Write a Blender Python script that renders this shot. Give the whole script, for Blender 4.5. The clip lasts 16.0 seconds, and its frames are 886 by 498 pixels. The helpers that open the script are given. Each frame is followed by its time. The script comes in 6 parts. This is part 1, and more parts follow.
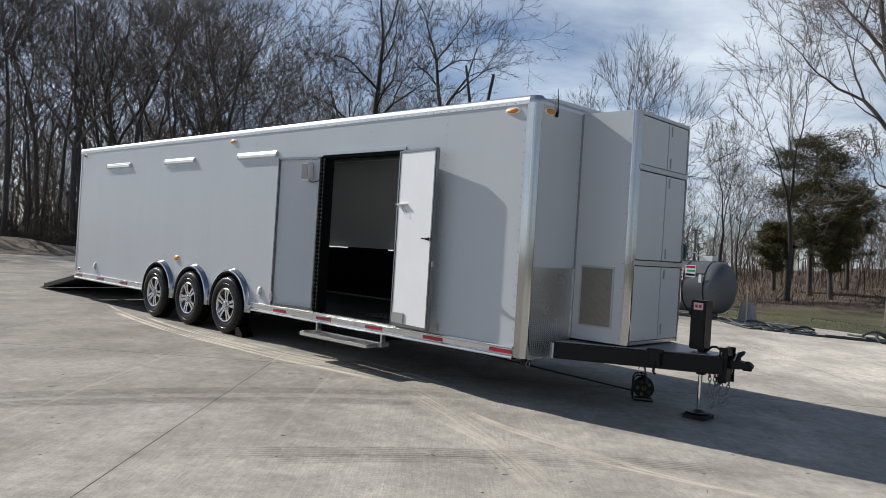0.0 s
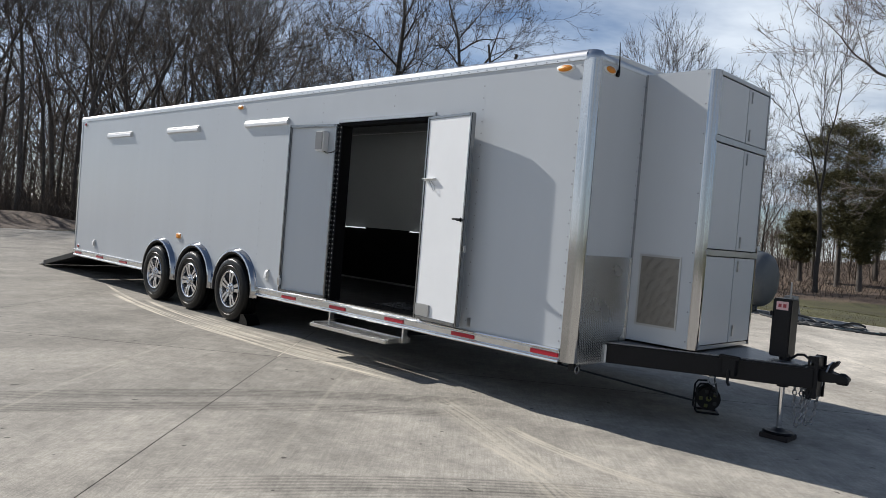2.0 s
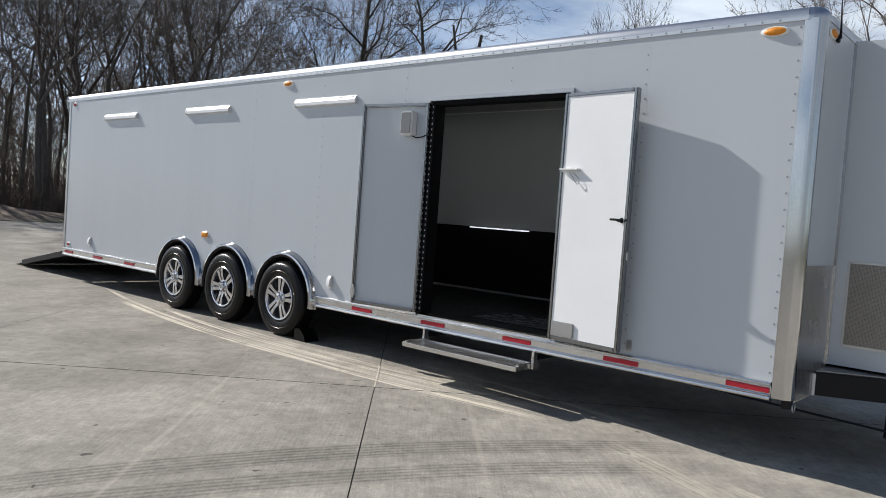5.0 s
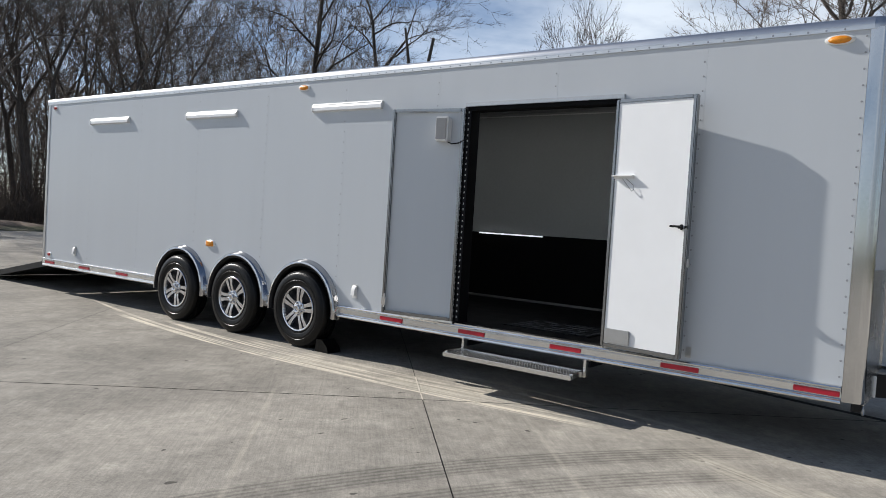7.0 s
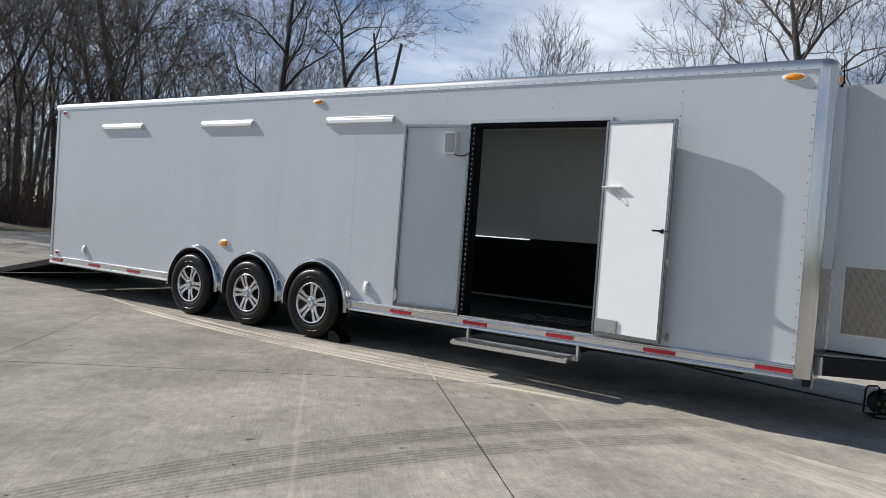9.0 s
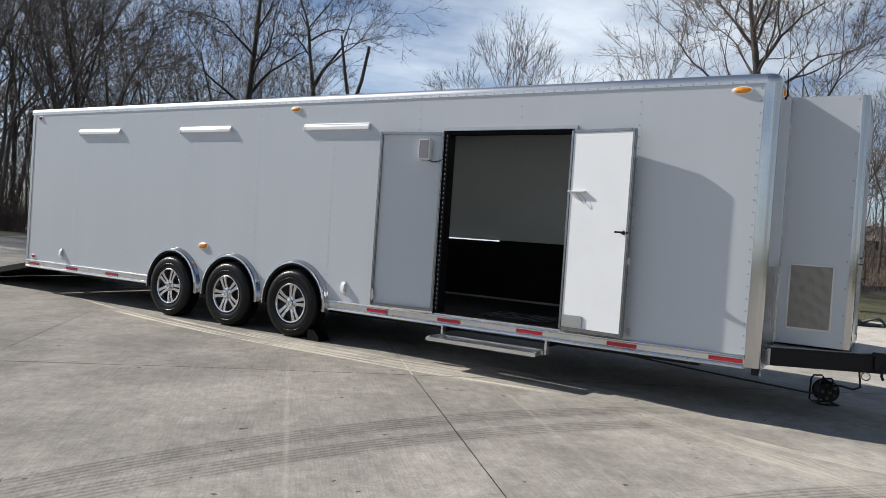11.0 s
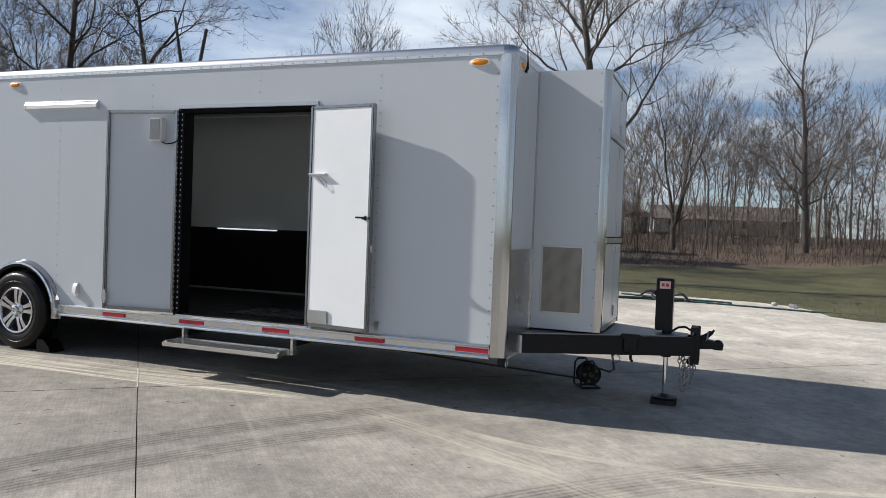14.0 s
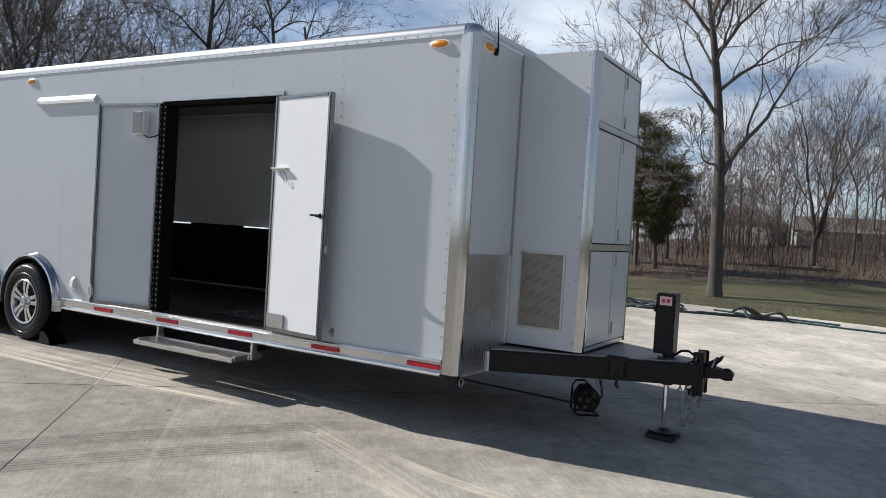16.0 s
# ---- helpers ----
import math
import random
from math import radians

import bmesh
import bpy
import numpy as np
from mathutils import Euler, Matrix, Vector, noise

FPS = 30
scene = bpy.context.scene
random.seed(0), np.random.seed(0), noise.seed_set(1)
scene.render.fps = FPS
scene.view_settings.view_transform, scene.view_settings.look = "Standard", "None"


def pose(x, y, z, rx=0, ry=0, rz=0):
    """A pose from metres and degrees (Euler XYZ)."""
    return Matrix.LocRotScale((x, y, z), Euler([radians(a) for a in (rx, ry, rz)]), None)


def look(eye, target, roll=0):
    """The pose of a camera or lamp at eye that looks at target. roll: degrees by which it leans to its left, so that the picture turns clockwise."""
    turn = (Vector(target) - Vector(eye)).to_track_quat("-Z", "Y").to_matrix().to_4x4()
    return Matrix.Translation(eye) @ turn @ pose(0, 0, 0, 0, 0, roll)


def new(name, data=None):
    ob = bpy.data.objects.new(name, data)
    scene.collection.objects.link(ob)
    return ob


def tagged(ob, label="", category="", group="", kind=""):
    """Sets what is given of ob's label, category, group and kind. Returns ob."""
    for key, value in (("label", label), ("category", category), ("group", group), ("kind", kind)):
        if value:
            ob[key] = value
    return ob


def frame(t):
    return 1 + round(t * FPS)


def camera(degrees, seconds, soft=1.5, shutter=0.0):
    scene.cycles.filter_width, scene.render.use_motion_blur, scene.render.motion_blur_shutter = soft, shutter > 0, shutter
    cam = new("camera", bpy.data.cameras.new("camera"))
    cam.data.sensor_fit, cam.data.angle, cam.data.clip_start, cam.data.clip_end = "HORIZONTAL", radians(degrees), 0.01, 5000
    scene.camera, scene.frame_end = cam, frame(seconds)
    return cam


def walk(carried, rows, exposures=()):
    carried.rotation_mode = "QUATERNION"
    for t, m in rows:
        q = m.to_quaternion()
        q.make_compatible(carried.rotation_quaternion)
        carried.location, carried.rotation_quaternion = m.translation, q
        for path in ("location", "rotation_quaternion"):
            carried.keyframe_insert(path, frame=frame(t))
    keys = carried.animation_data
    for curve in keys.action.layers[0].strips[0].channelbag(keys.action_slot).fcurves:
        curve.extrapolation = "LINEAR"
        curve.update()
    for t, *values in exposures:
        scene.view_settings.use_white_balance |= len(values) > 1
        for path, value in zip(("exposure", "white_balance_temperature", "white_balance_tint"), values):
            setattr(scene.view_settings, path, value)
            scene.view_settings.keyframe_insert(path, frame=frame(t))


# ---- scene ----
cam = camera(61.5, 16.0, soft=0.7)
PATH = [
    (0, (-0.119, 0.463, 1.507), (1.329, 1.843, 1.506), 3.5),
    (0.5, (0.133, 0.515, 1.498), (1.57, 1.906, 1.482), 3.9),
    (1, (0.317, 0.681, 1.478), (1.749, 2.078, 1.444), 4.2),
    (1.5, (0.424, 1.013, 1.482), (1.85, 2.416, 1.437), 4.5),
    (2, (0.569, 1.331, 1.49), (1.988, 2.74, 1.44), 4.6),
    (2.5, (0.683, 1.645, 1.512), (2.097, 3.059, 1.464), 4.6),
    (3, (0.669, 2.019, 1.514), (2.088, 3.429, 1.472), 4.7),
    (3.5, (0.666, 2.367, 1.506), (2.103, 3.757, 1.462), 4.7),
    (4, (0.656, 2.723, 1.516), (2.121, 4.083, 1.461), 4.6),
    (4.5, (0.545, 3.05, 1.527), (2.036, 4.381, 1.455), 4.4),
    (5, (0.471, 3.334, 1.527), (1.982, 4.642, 1.442), 4.1),
    (7.5, (-0.175, 4.079, 1.503), (1.45, 5.243, 1.441), 3.7),
    (8, (-0.443, 4.052, 1.488), (1.202, 5.188, 1.429), 3.9),
    (10.5, (-1.239, 3.748, 1.471), (0.444, 4.827, 1.431), 4.1),
    (11, (-1.26, 3.757, 1.473), (0.448, 4.797, 1.433), 3.9),
    (11.5, (-1.273, 3.751, 1.488), (0.477, 4.717, 1.441), 3.6),
    (12, (-1.239, 3.725, 1.494), (0.563, 4.59, 1.434), 3.2),
    (12.5, (-1.071, 3.608, 1.502), (0.777, 4.37, 1.434), 2.8),
    (13, (-0.814, 3.429, 1.517), (1.061, 4.123, 1.448), 2.5),
    (13.5, (-0.499, 3.287, 1.511), (1.383, 3.961, 1.449), 2.3),
    (14, (-0.201, 3.069, 1.525), (1.668, 3.781, 1.473), 2.2),
    (14.5, (0.082, 2.796, 1.529), (1.925, 3.574, 1.483), 2.3),
    (15, (0.38, 2.576, 1.51), (2.183, 3.44, 1.467), 2.7),
    (15.5, (0.646, 2.37, 1.519), (2.406, 3.318, 1.479), 3.2),
    (16, (0.93, 2.133, 1.546), (2.646, 3.158, 1.495), 3.5),
]
walk(cam, [(t, look(eye, target, roll)) for t, eye, target, roll in PATH], [(0, 0.12), (2.5, 0.21), (5, 0.28), (8, 0.28), (10.5, 0.25), (16, 0.25)])

# ---- light ----
SUN = Vector((-0.175, 1.0, 0.69)).normalized()
sun = new("sun", bpy.data.lights.new("sun", "SUN"))
sun.data.energy, sun.data.angle, sun.data.color = 5.0, radians(0.53), (1.0, 0.96, 0.905)
sun.matrix_world = look(SUN * 60, (0, 0, 0))

world = bpy.data.worlds.new("sky")
scene.world = world
world.use_nodes = True
wn, wl = world.node_tree.nodes, world.node_tree.links
background = wn["Background"]
background.inputs["Strength"].default_value = 0.086
sky = wn.new("ShaderNodeTexSky")
sky.sky_type, sky.sun_disc = "NISHITA", False
sky.sun_elevation, sky.sun_rotation = math.asin(SUN.z), radians(-10)
sky.air_density, sky.dust_density, sky.ozone_density = 0.75, 0.3, 2.2
coords = wn.new("ShaderNodeTexCoord")
split = wn.new("ShaderNodeSeparateXYZ")
wl.new(coords.outputs["Generated"], split.inputs[0])
lift = wn.new("ShaderNodeMath")
lift.operation = "MAXIMUM"
wl.new(split.outputs["Z"], lift.inputs[0])
lift.inputs[1].default_value = 0.06
flat = wn.new("ShaderNodeVectorMath")
flat.operation = "DIVIDE"
spread = wn.new("ShaderNodeCombineXYZ")
for k in range(3):
    wl.new(lift.outputs[0], spread.inputs[k])
wl.new(coords.outputs["Generated"], flat.inputs[0])
wl.new(spread.outputs[0], flat.inputs[1])
stretch = wn.new("ShaderNodeMapping")
stretch.inputs["Scale"].default_value = (0.5, 0.62, 0.4)
stretch.inputs["Rotation"].default_value = (0, 0, 0.7)
wl.new(flat.outputs[0], stretch.inputs[0])
puffs = wn.new("ShaderNodeTexNoise")
puffs.inputs["Scale"].default_value = 1.1
puffs.inputs["Detail"].default_value = 6
puffs.inputs["Roughness"].default_value = 0.55
wl.new(stretch.outputs[0], puffs.inputs["Vector"])
cover = wn.new("ShaderNodeValToRGB")
cover.color_ramp.elements[0].position, cover.color_ramp.elements[1].position = 0.33, 0.58
wl.new(puffs.outputs["Fac"], cover.inputs[0])
clouds = wn.new("ShaderNodeMix")
clouds.data_type = "RGBA"
# clouds glow brighter towards the sun than away from it
toward = wn.new("ShaderNodeVectorMath")
toward.operation = "DOT_PRODUCT"
toward.inputs[1].default_value = SUN
wl.new(coords.outputs["Generated"], toward.inputs[0])
glow = wn.new("ShaderNodeMapRange")
glow.inputs["From Min"].default_value, glow.inputs["From Max"].default_value = -0.4, 0.4
glow.inputs["To Min"].default_value, glow.inputs["To Max"].default_value = 3.9, 9.0
wl.new(toward.outputs["Value"], glow.inputs["Value"])
tone = wn.new("ShaderNodeVectorMath")
tone.operation = "SCALE"
tone.inputs[0].default_value = (0.90, 1.0, 1.13)
wl.new(glow.outputs[0], tone.inputs["Scale"])
wl.new(tone.outputs[0], clouds.inputs["B"])
# fewer clouds overhead than towards the horizon
thin = wn.new("ShaderNodeMapRange")
thin.inputs["From Min"].default_value, thin.inputs["From Max"].default_value = 0.28, 0.62
thin.inputs["To Min"].default_value, thin.inputs["To Max"].default_value = 1.0, 0.04
wl.new(split.outputs["Z"], thin.inputs["Value"])
veil = wn.new("ShaderNodeMath")
veil.operation = "MULTIPLY"
wl.new(cover.outputs[0], veil.inputs[0])
wl.new(thin.outputs[0], veil.inputs[1])
# clearer blue over the wood behind the trailer
side = wn.new("ShaderNodeVectorMath")
side.operation = "DOT_PRODUCT"
side.inputs[1].default_value = (0.34, 0.94, 0)
wl.new(coords.outputs["Generated"], side.inputs[0])
clear = wn.new("ShaderNodeMapRange")
clear.inputs["From Min"].default_value, clear.inputs["From Max"].default_value = 0.68, 0.90
clear.inputs["To Min"].default_value, clear.inputs["To Max"].default_value = 1.0, 0.45
wl.new(side.outputs["Value"], clear.inputs["Value"])
patchy = wn.new("ShaderNodeMath")
patchy.operation = "MULTIPLY"
wl.new(veil.outputs[0], patchy.inputs[0])
wl.new(clear.outputs[0], patchy.inputs[1])
wl.new(patchy.outputs[0], clouds.inputs["Factor"])
wl.new(sky.outputs[0], clouds.inputs["A"])
wl.new(clouds.outputs["Result"], background.inputs["Color"])


# ---- materials ----
def surface(name, base, rough=0.5, metal=0.0, vary=0.12, scale=3.0, grain=40.0, bump=0.1, tint=None, coat=0.0, each=0.0, stretch=(1, 1, 1)):
    """A painted, cast or natural surface: broad blotches, fine grain, uneven gloss and a little relief."""
    m = bpy.data.materials.new(name)
    m.use_nodes = True
    n, l = m.node_tree.nodes, m.node_tree.links
    p = n["Principled BSDF"]
    p.inputs["Roughness"].default_value, p.inputs["Metallic"].default_value = rough, metal
    p.inputs["Coat Weight"].default_value = coat
    tc = n.new("ShaderNodeTexCoord")
    mp = n.new("ShaderNodeMapping")
    mp.inputs["Scale"].default_value = stretch
    l.new(tc.outputs["Object"], mp.inputs[0])
    broad, fine = n.new("ShaderNodeTexNoise"), n.new("ShaderNodeTexNoise")
    for t, s, d in ((broad, scale, 5), (fine, grain, 3)):
        t.inputs["Scale"].default_value, t.inputs["Detail"].default_value = s, d
        l.new(mp.outputs[0], t.inputs["Vector"])
    both = n.new("ShaderNodeMath")
    both.operation = "MULTIPLY_ADD"
    l.new(fine.outputs["Fac"], both.inputs[0])
    both.inputs[1].default_value = 0.5
    half = n.new("ShaderNodeMath")
    half.operation = "MULTIPLY"
    half.inputs[1].default_value = 0.5
    l.new(broad.outputs["Fac"], half.inputs[0])
    l.new(half.outputs[0], both.inputs[2])
    ramp = n.new("ShaderNodeValToRGB")
    other = tint or base
    ramp.color_ramp.elements[0].position, ramp.color_ramp.elements[1].position = 0.3, 0.7
    ramp.color_ramp.elements[0].color = [c * (1 - vary) for c in other] + [1]
    ramp.color_ramp.elements[1].color = [min(1, c * (1 + vary)) for c in base] + [1]
    l.new(both.outputs[0], ramp.inputs[0])
    out = ramp.outputs[0]
    if each:
        info, hsv, rnd = n.new("ShaderNodeObjectInfo"), n.new("ShaderNodeHueSaturation"), n.new("ShaderNodeMapRange")
        rnd.inputs["To Min"].default_value, rnd.inputs["To Max"].default_value = 1 - each, 1 + each
        l.new(info.outputs["Random"], rnd.inputs["Value"])
        l.new(rnd.outputs[0], hsv.inputs["Value"])
        l.new(out, hsv.inputs["Color"])
        out = hsv.outputs[0]
    l.new(out, p.inputs["Base Color"])
    gloss = n.new("ShaderNodeMapRange")
    gloss.inputs["To Min"].default_value, gloss.inputs["To Max"].default_value = max(0.02, rough * 0.8), min(1, rough * 1.2)
    l.new(broad.outputs["Fac"], gloss.inputs["Value"])
    l.new(gloss.outputs[0], p.inputs["Roughness"])
    if bump:
        b = n.new("ShaderNodeBump")
        b.inputs["Strength"].default_value, b.inputs["Distance"].default_value = bump, 0.01
        l.new(fine.outputs["Fac"], b.inputs["Height"])
        l.new(b.outputs[0], p.inputs["Normal"])
    return m


def glowing(name, colour, strength):
    m = surface(name, colour, 0.4)
    p = m.node_tree.nodes["Principled BSDF"]
    p.inputs["Emission Color"].default_value, p.inputs["Emission Strength"].default_value = (*colour, 1), strength
    return m


def plate(name, base, rough, metal=1.0, size=16.0, strength=0.6):
    """Embossed tread plate: rows of short raised bars, turned crosswise in turn."""
    m = surface(name, base, rough, metal, 0.08, 4, 60, 0)
    n, l = m.node_tree.nodes, m.node_tree.links
    p = n["Principled BSDF"]
    tc = n.new("ShaderNodeTexCoord")
    waves = []
    for turn in (0.785, -0.785):
        mp = n.new("ShaderNodeMapping")
        mp.inputs["Rotation"].default_value = (turn, turn, turn)
        w = n.new("ShaderNodeTexWave")
        w.inputs["Scale"].default_value = size
        l.new(tc.outputs["Object"], mp.inputs[0])
        l.new(mp.outputs[0], w.inputs["Vector"])
        waves.append(w)
    peak = n.new("ShaderNodeMath")
    peak.operation = "MULTIPLY"
    l.new(waves[0].outputs["Fac"], peak.inputs[0])
    l.new(waves[1].outputs["Fac"], peak.inputs[1])
    b = n.new("ShaderNodeBump")
    b.inputs["Strength"].default_value, b.inputs["Distance"].default_value = strength, 0.004
    l.new(peak.outputs[0], b.inputs["Height"])
    l.new(b.outputs[0], p.inputs["Normal"])
    return m


def concrete(name, base, other):
    """Broom-finished slabs: buff-grey blotches, fine brushed lines along one direction, pale scrapes, dark ribbed tyre tracks."""
    m = surface(name, base, 0.85, 0, 0.16, 0.25, 9, 0.0, other, each=0.05)
    n, l = m.node_tree.nodes, m.node_tree.links
    p = n["Principled BSDF"]
    p.inputs["Specular IOR Level"].default_value = 0.2
    tc = n.new("ShaderNodeTexCoord")
    turn = n.new("ShaderNodeMapping")
    turn.inputs["Rotation"].default_value = (0, 0, radians(-SLAB_TURN))
    l.new(tc.outputs["Object"], turn.inputs[0])

    def noise_at(scale, detail, stretch=None, rough=0.5):
        t = n.new("ShaderNodeTexNoise")
        t.inputs["Scale"].default_value, t.inputs["Detail"].default_value = scale, detail
        t.inputs["Roughness"].default_value = rough
        source = tc.outputs["Object"]
        if stretch:
            mp = n.new("ShaderNodeMapping")
            mp.inputs["Scale"].default_value = stretch
            l.new(turn.outputs[0], mp.inputs[0])
            source = mp.outputs[0]
        l.new(source, t.inputs["Vector"])
        return t.outputs["Fac"]

    def calc(op, a, b, c=None):
        t = n.new("ShaderNodeMath")
        t.operation = op
        for k, v in enumerate((a, b, c)):
            if v is None:
                continue
            if isinstance(v, (int, float)):
                t.inputs[k].default_value = v
            else:
                l.new(v, t.inputs[k])
        return t.outputs[0]

    def band(v, lo, hi, a=0.0, b=1.0):
        t = n.new("ShaderNodeMapRange")
        t.interpolation_type = "SMOOTHSTEP"
        for k, x in (("From Min", lo), ("From Max", hi), ("To Min", a), ("To Max", b)):
            t.inputs[k].default_value = x
        l.new(v, t.inputs["Value"])
        return t.outputs[0]

    broom = noise_at(1.0, 3, (3.5, 62, 1), 0.65)
    hatch = noise_at(1.0, 2, (46, 3.0, 1), 0.6)
    along = noise_at(1.0, 5, (0.45, 1.0, 1), 0.6)
    across = noise_at(1.0, 4, (0.9, 0.16, 1), 0.6)
    speck = noise_at(130, 2)
    blot = noise_at(1.3, 7, None, 0.62)
    colour = p.inputs["Base Color"].links[0].from_socket
    value = band(broom, 0.28, 0.72, 0.90, 1.09)
    value = calc("MULTIPLY", value, band(hatch, 0.3, 0.7, 0.97, 1.03))
    value = calc("MULTIPLY", value, band(along, 0.3, 0.7, 0.90, 1.09))
    value = calc("MULTIPLY", value, band(across, 0.3, 0.7, 0.92, 1.07))
    value = calc("MULTIPLY", value, band(speck, 0.3, 0.7, 0.86, 1.14))
    value = calc("MULTIPLY", value, band(blot, 0.32, 0.7, 0.80, 1.12))
    value = calc("MULTIPLY", value, band(noise_at(30, 4, None, 0.7), 0.3, 0.7, 0.90, 1.09))
    # a few oily spots and small dark specks
    value = calc("MULTIPLY", value, band(noise_at(1.5, 3), 0.25, 0.36, 0.82, 1.0))
    value = calc("MULTIPLY", value, band(noise_at(15.0, 0), 0.135, 0.16, 0.35, 1.0))

    sep = n.new("ShaderNodeSeparateXYZ")
    l.new(tc.outputs["Object"], sep.inputs[0])
    slanted = n.new("ShaderNodeSeparateXYZ")
    l.new(turn.outputs[0], slanted.inputs[0])

    # yard's uneven brightness put into the colour: paler past x 8.6, darker with y
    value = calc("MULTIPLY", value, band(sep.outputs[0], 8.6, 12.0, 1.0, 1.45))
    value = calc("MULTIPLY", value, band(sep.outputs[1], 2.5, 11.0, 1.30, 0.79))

    def away(cx, cy, r):
        dx, dy = calc("SUBTRACT", sep.outputs[0], cx), calc("SUBTRACT", sep.outputs[1], cy)
        d = calc("SQRT", calc("ADD", calc("MULTIPLY", dx, dx), calc("MULTIPLY", dy, dy)), 0)
        return calc("SUBTRACT", d, r)

    def window(axis, lo, hi, soft):
        return calc("MULTIPLY", band(sep.outputs[axis], lo - soft, lo + soft), band(sep.outputs[axis], hi - soft, hi + soft, 1, 0))

    patch = noise_at(1.9, 4)
    fine = noise_at(17, 3)
    # dark tracks, ribbed along their length like a tread
    for cx, cy, r, half, lo, hi, k in TRACKS:
        d = away(cx, cy, r)
        mask = calc("MULTIPLY", band(calc("ABSOLUTE", d, 0), half * 0.75, half * 1.15, 1, 0), window(0, lo, hi, 0.35))
        rib = band(calc("SINE", calc("MULTIPLY", d, 2 * math.pi / 0.045), 0), -0.3, 0.5, 0.40, 1.0)
        mask = calc("MULTIPLY", calc("MULTIPLY", mask, rib), band(patch, 0.25, 0.55, 0.45, 1.0))
        mask = calc("MULTIPLY", mask, band(fine, 0.3, 0.6, 0.6, 1.0))
        value = calc("MULTIPLY", value, calc("SUBTRACT", 1.0, calc("MULTIPLY", mask, k)))
    pale = None
    for cx, cy, r, half, soft, lo, hi, k in SCRAPES:
        mask = calc("MULTIPLY", band(calc("ABSOLUTE", away(cx, cy, r), 0), half, half + soft, 1, 0), window(1, lo, hi, 0.25))
        thread = n.new("ShaderNodeCombineXYZ")
        l.new(calc("MULTIPLY", away(cx, cy, r), 27.0), thread.inputs[0])
        l.new(calc("MULTIPLY", sep.outputs[1], 0.55), thread.inputs[1])
        threads = n.new("ShaderNodeTexNoise")
        threads.inputs["Scale"].default_value, threads.inputs["Detail"].default_value = 1.0, 4
        l.new(thread.outputs[0], threads.inputs["Vector"])
        mask = calc("MULTIPLY", mask, band(threads.outputs["Fac"], 0.36, 0.60, 0.10, 1.0))
        mask = calc("MULTIPLY", mask, band(patch, 0.30, 0.50, 0.25, 1.0))
        mask = calc("MULTIPLY", calc("MULTIPLY", mask, band(fine, 0.25, 0.5, 0.5, 1.0)), k)
        pale = mask if pale is None else calc("MAXIMUM", pale, mask)
    # old chalky lines drawn along the brush direction
    for w, lo, hi, k in CHALK:
        mask = calc("MULTIPLY", band(calc("ABSOLUTE", calc("SUBTRACT", slanted.outputs[1], w), 0), 0.005, 0.03, 1, 0), window(0, lo, hi, 0.5))
        mask = calc("MULTIPLY", calc("MULTIPLY", mask, band(patch, 0.3, 0.55, 0.3, 1.0)), k)
        pale = calc("MAXIMUM", pale, mask)
    shade = n.new("ShaderNodeHueSaturation")
    l.new(colour, shade.inputs["Color"])
    l.new(value, shade.inputs["Value"])
    mix = n.new("ShaderNodeMix")
    mix.data_type = "RGBA"
    mix.inputs["B"].default_value = (0.66, 0.60, 0.49, 1)
    l.new(pale, mix.inputs["Factor"])
    l.new(shade.outputs[0], mix.inputs["A"])
    l.new(mix.outputs["Result"], p.inputs["Base Color"])
    b = n.new("ShaderNodeBump")
    b.inputs["Strength"].default_value, b.inputs["Distance"].default_value = 0.35, 0.004
    l.new(calc("ADD", broom, calc("MULTIPLY", speck, 0.6)), b.inputs["Height"])
    l.new(b.outputs[0], p.inputs["Normal"])
    return m


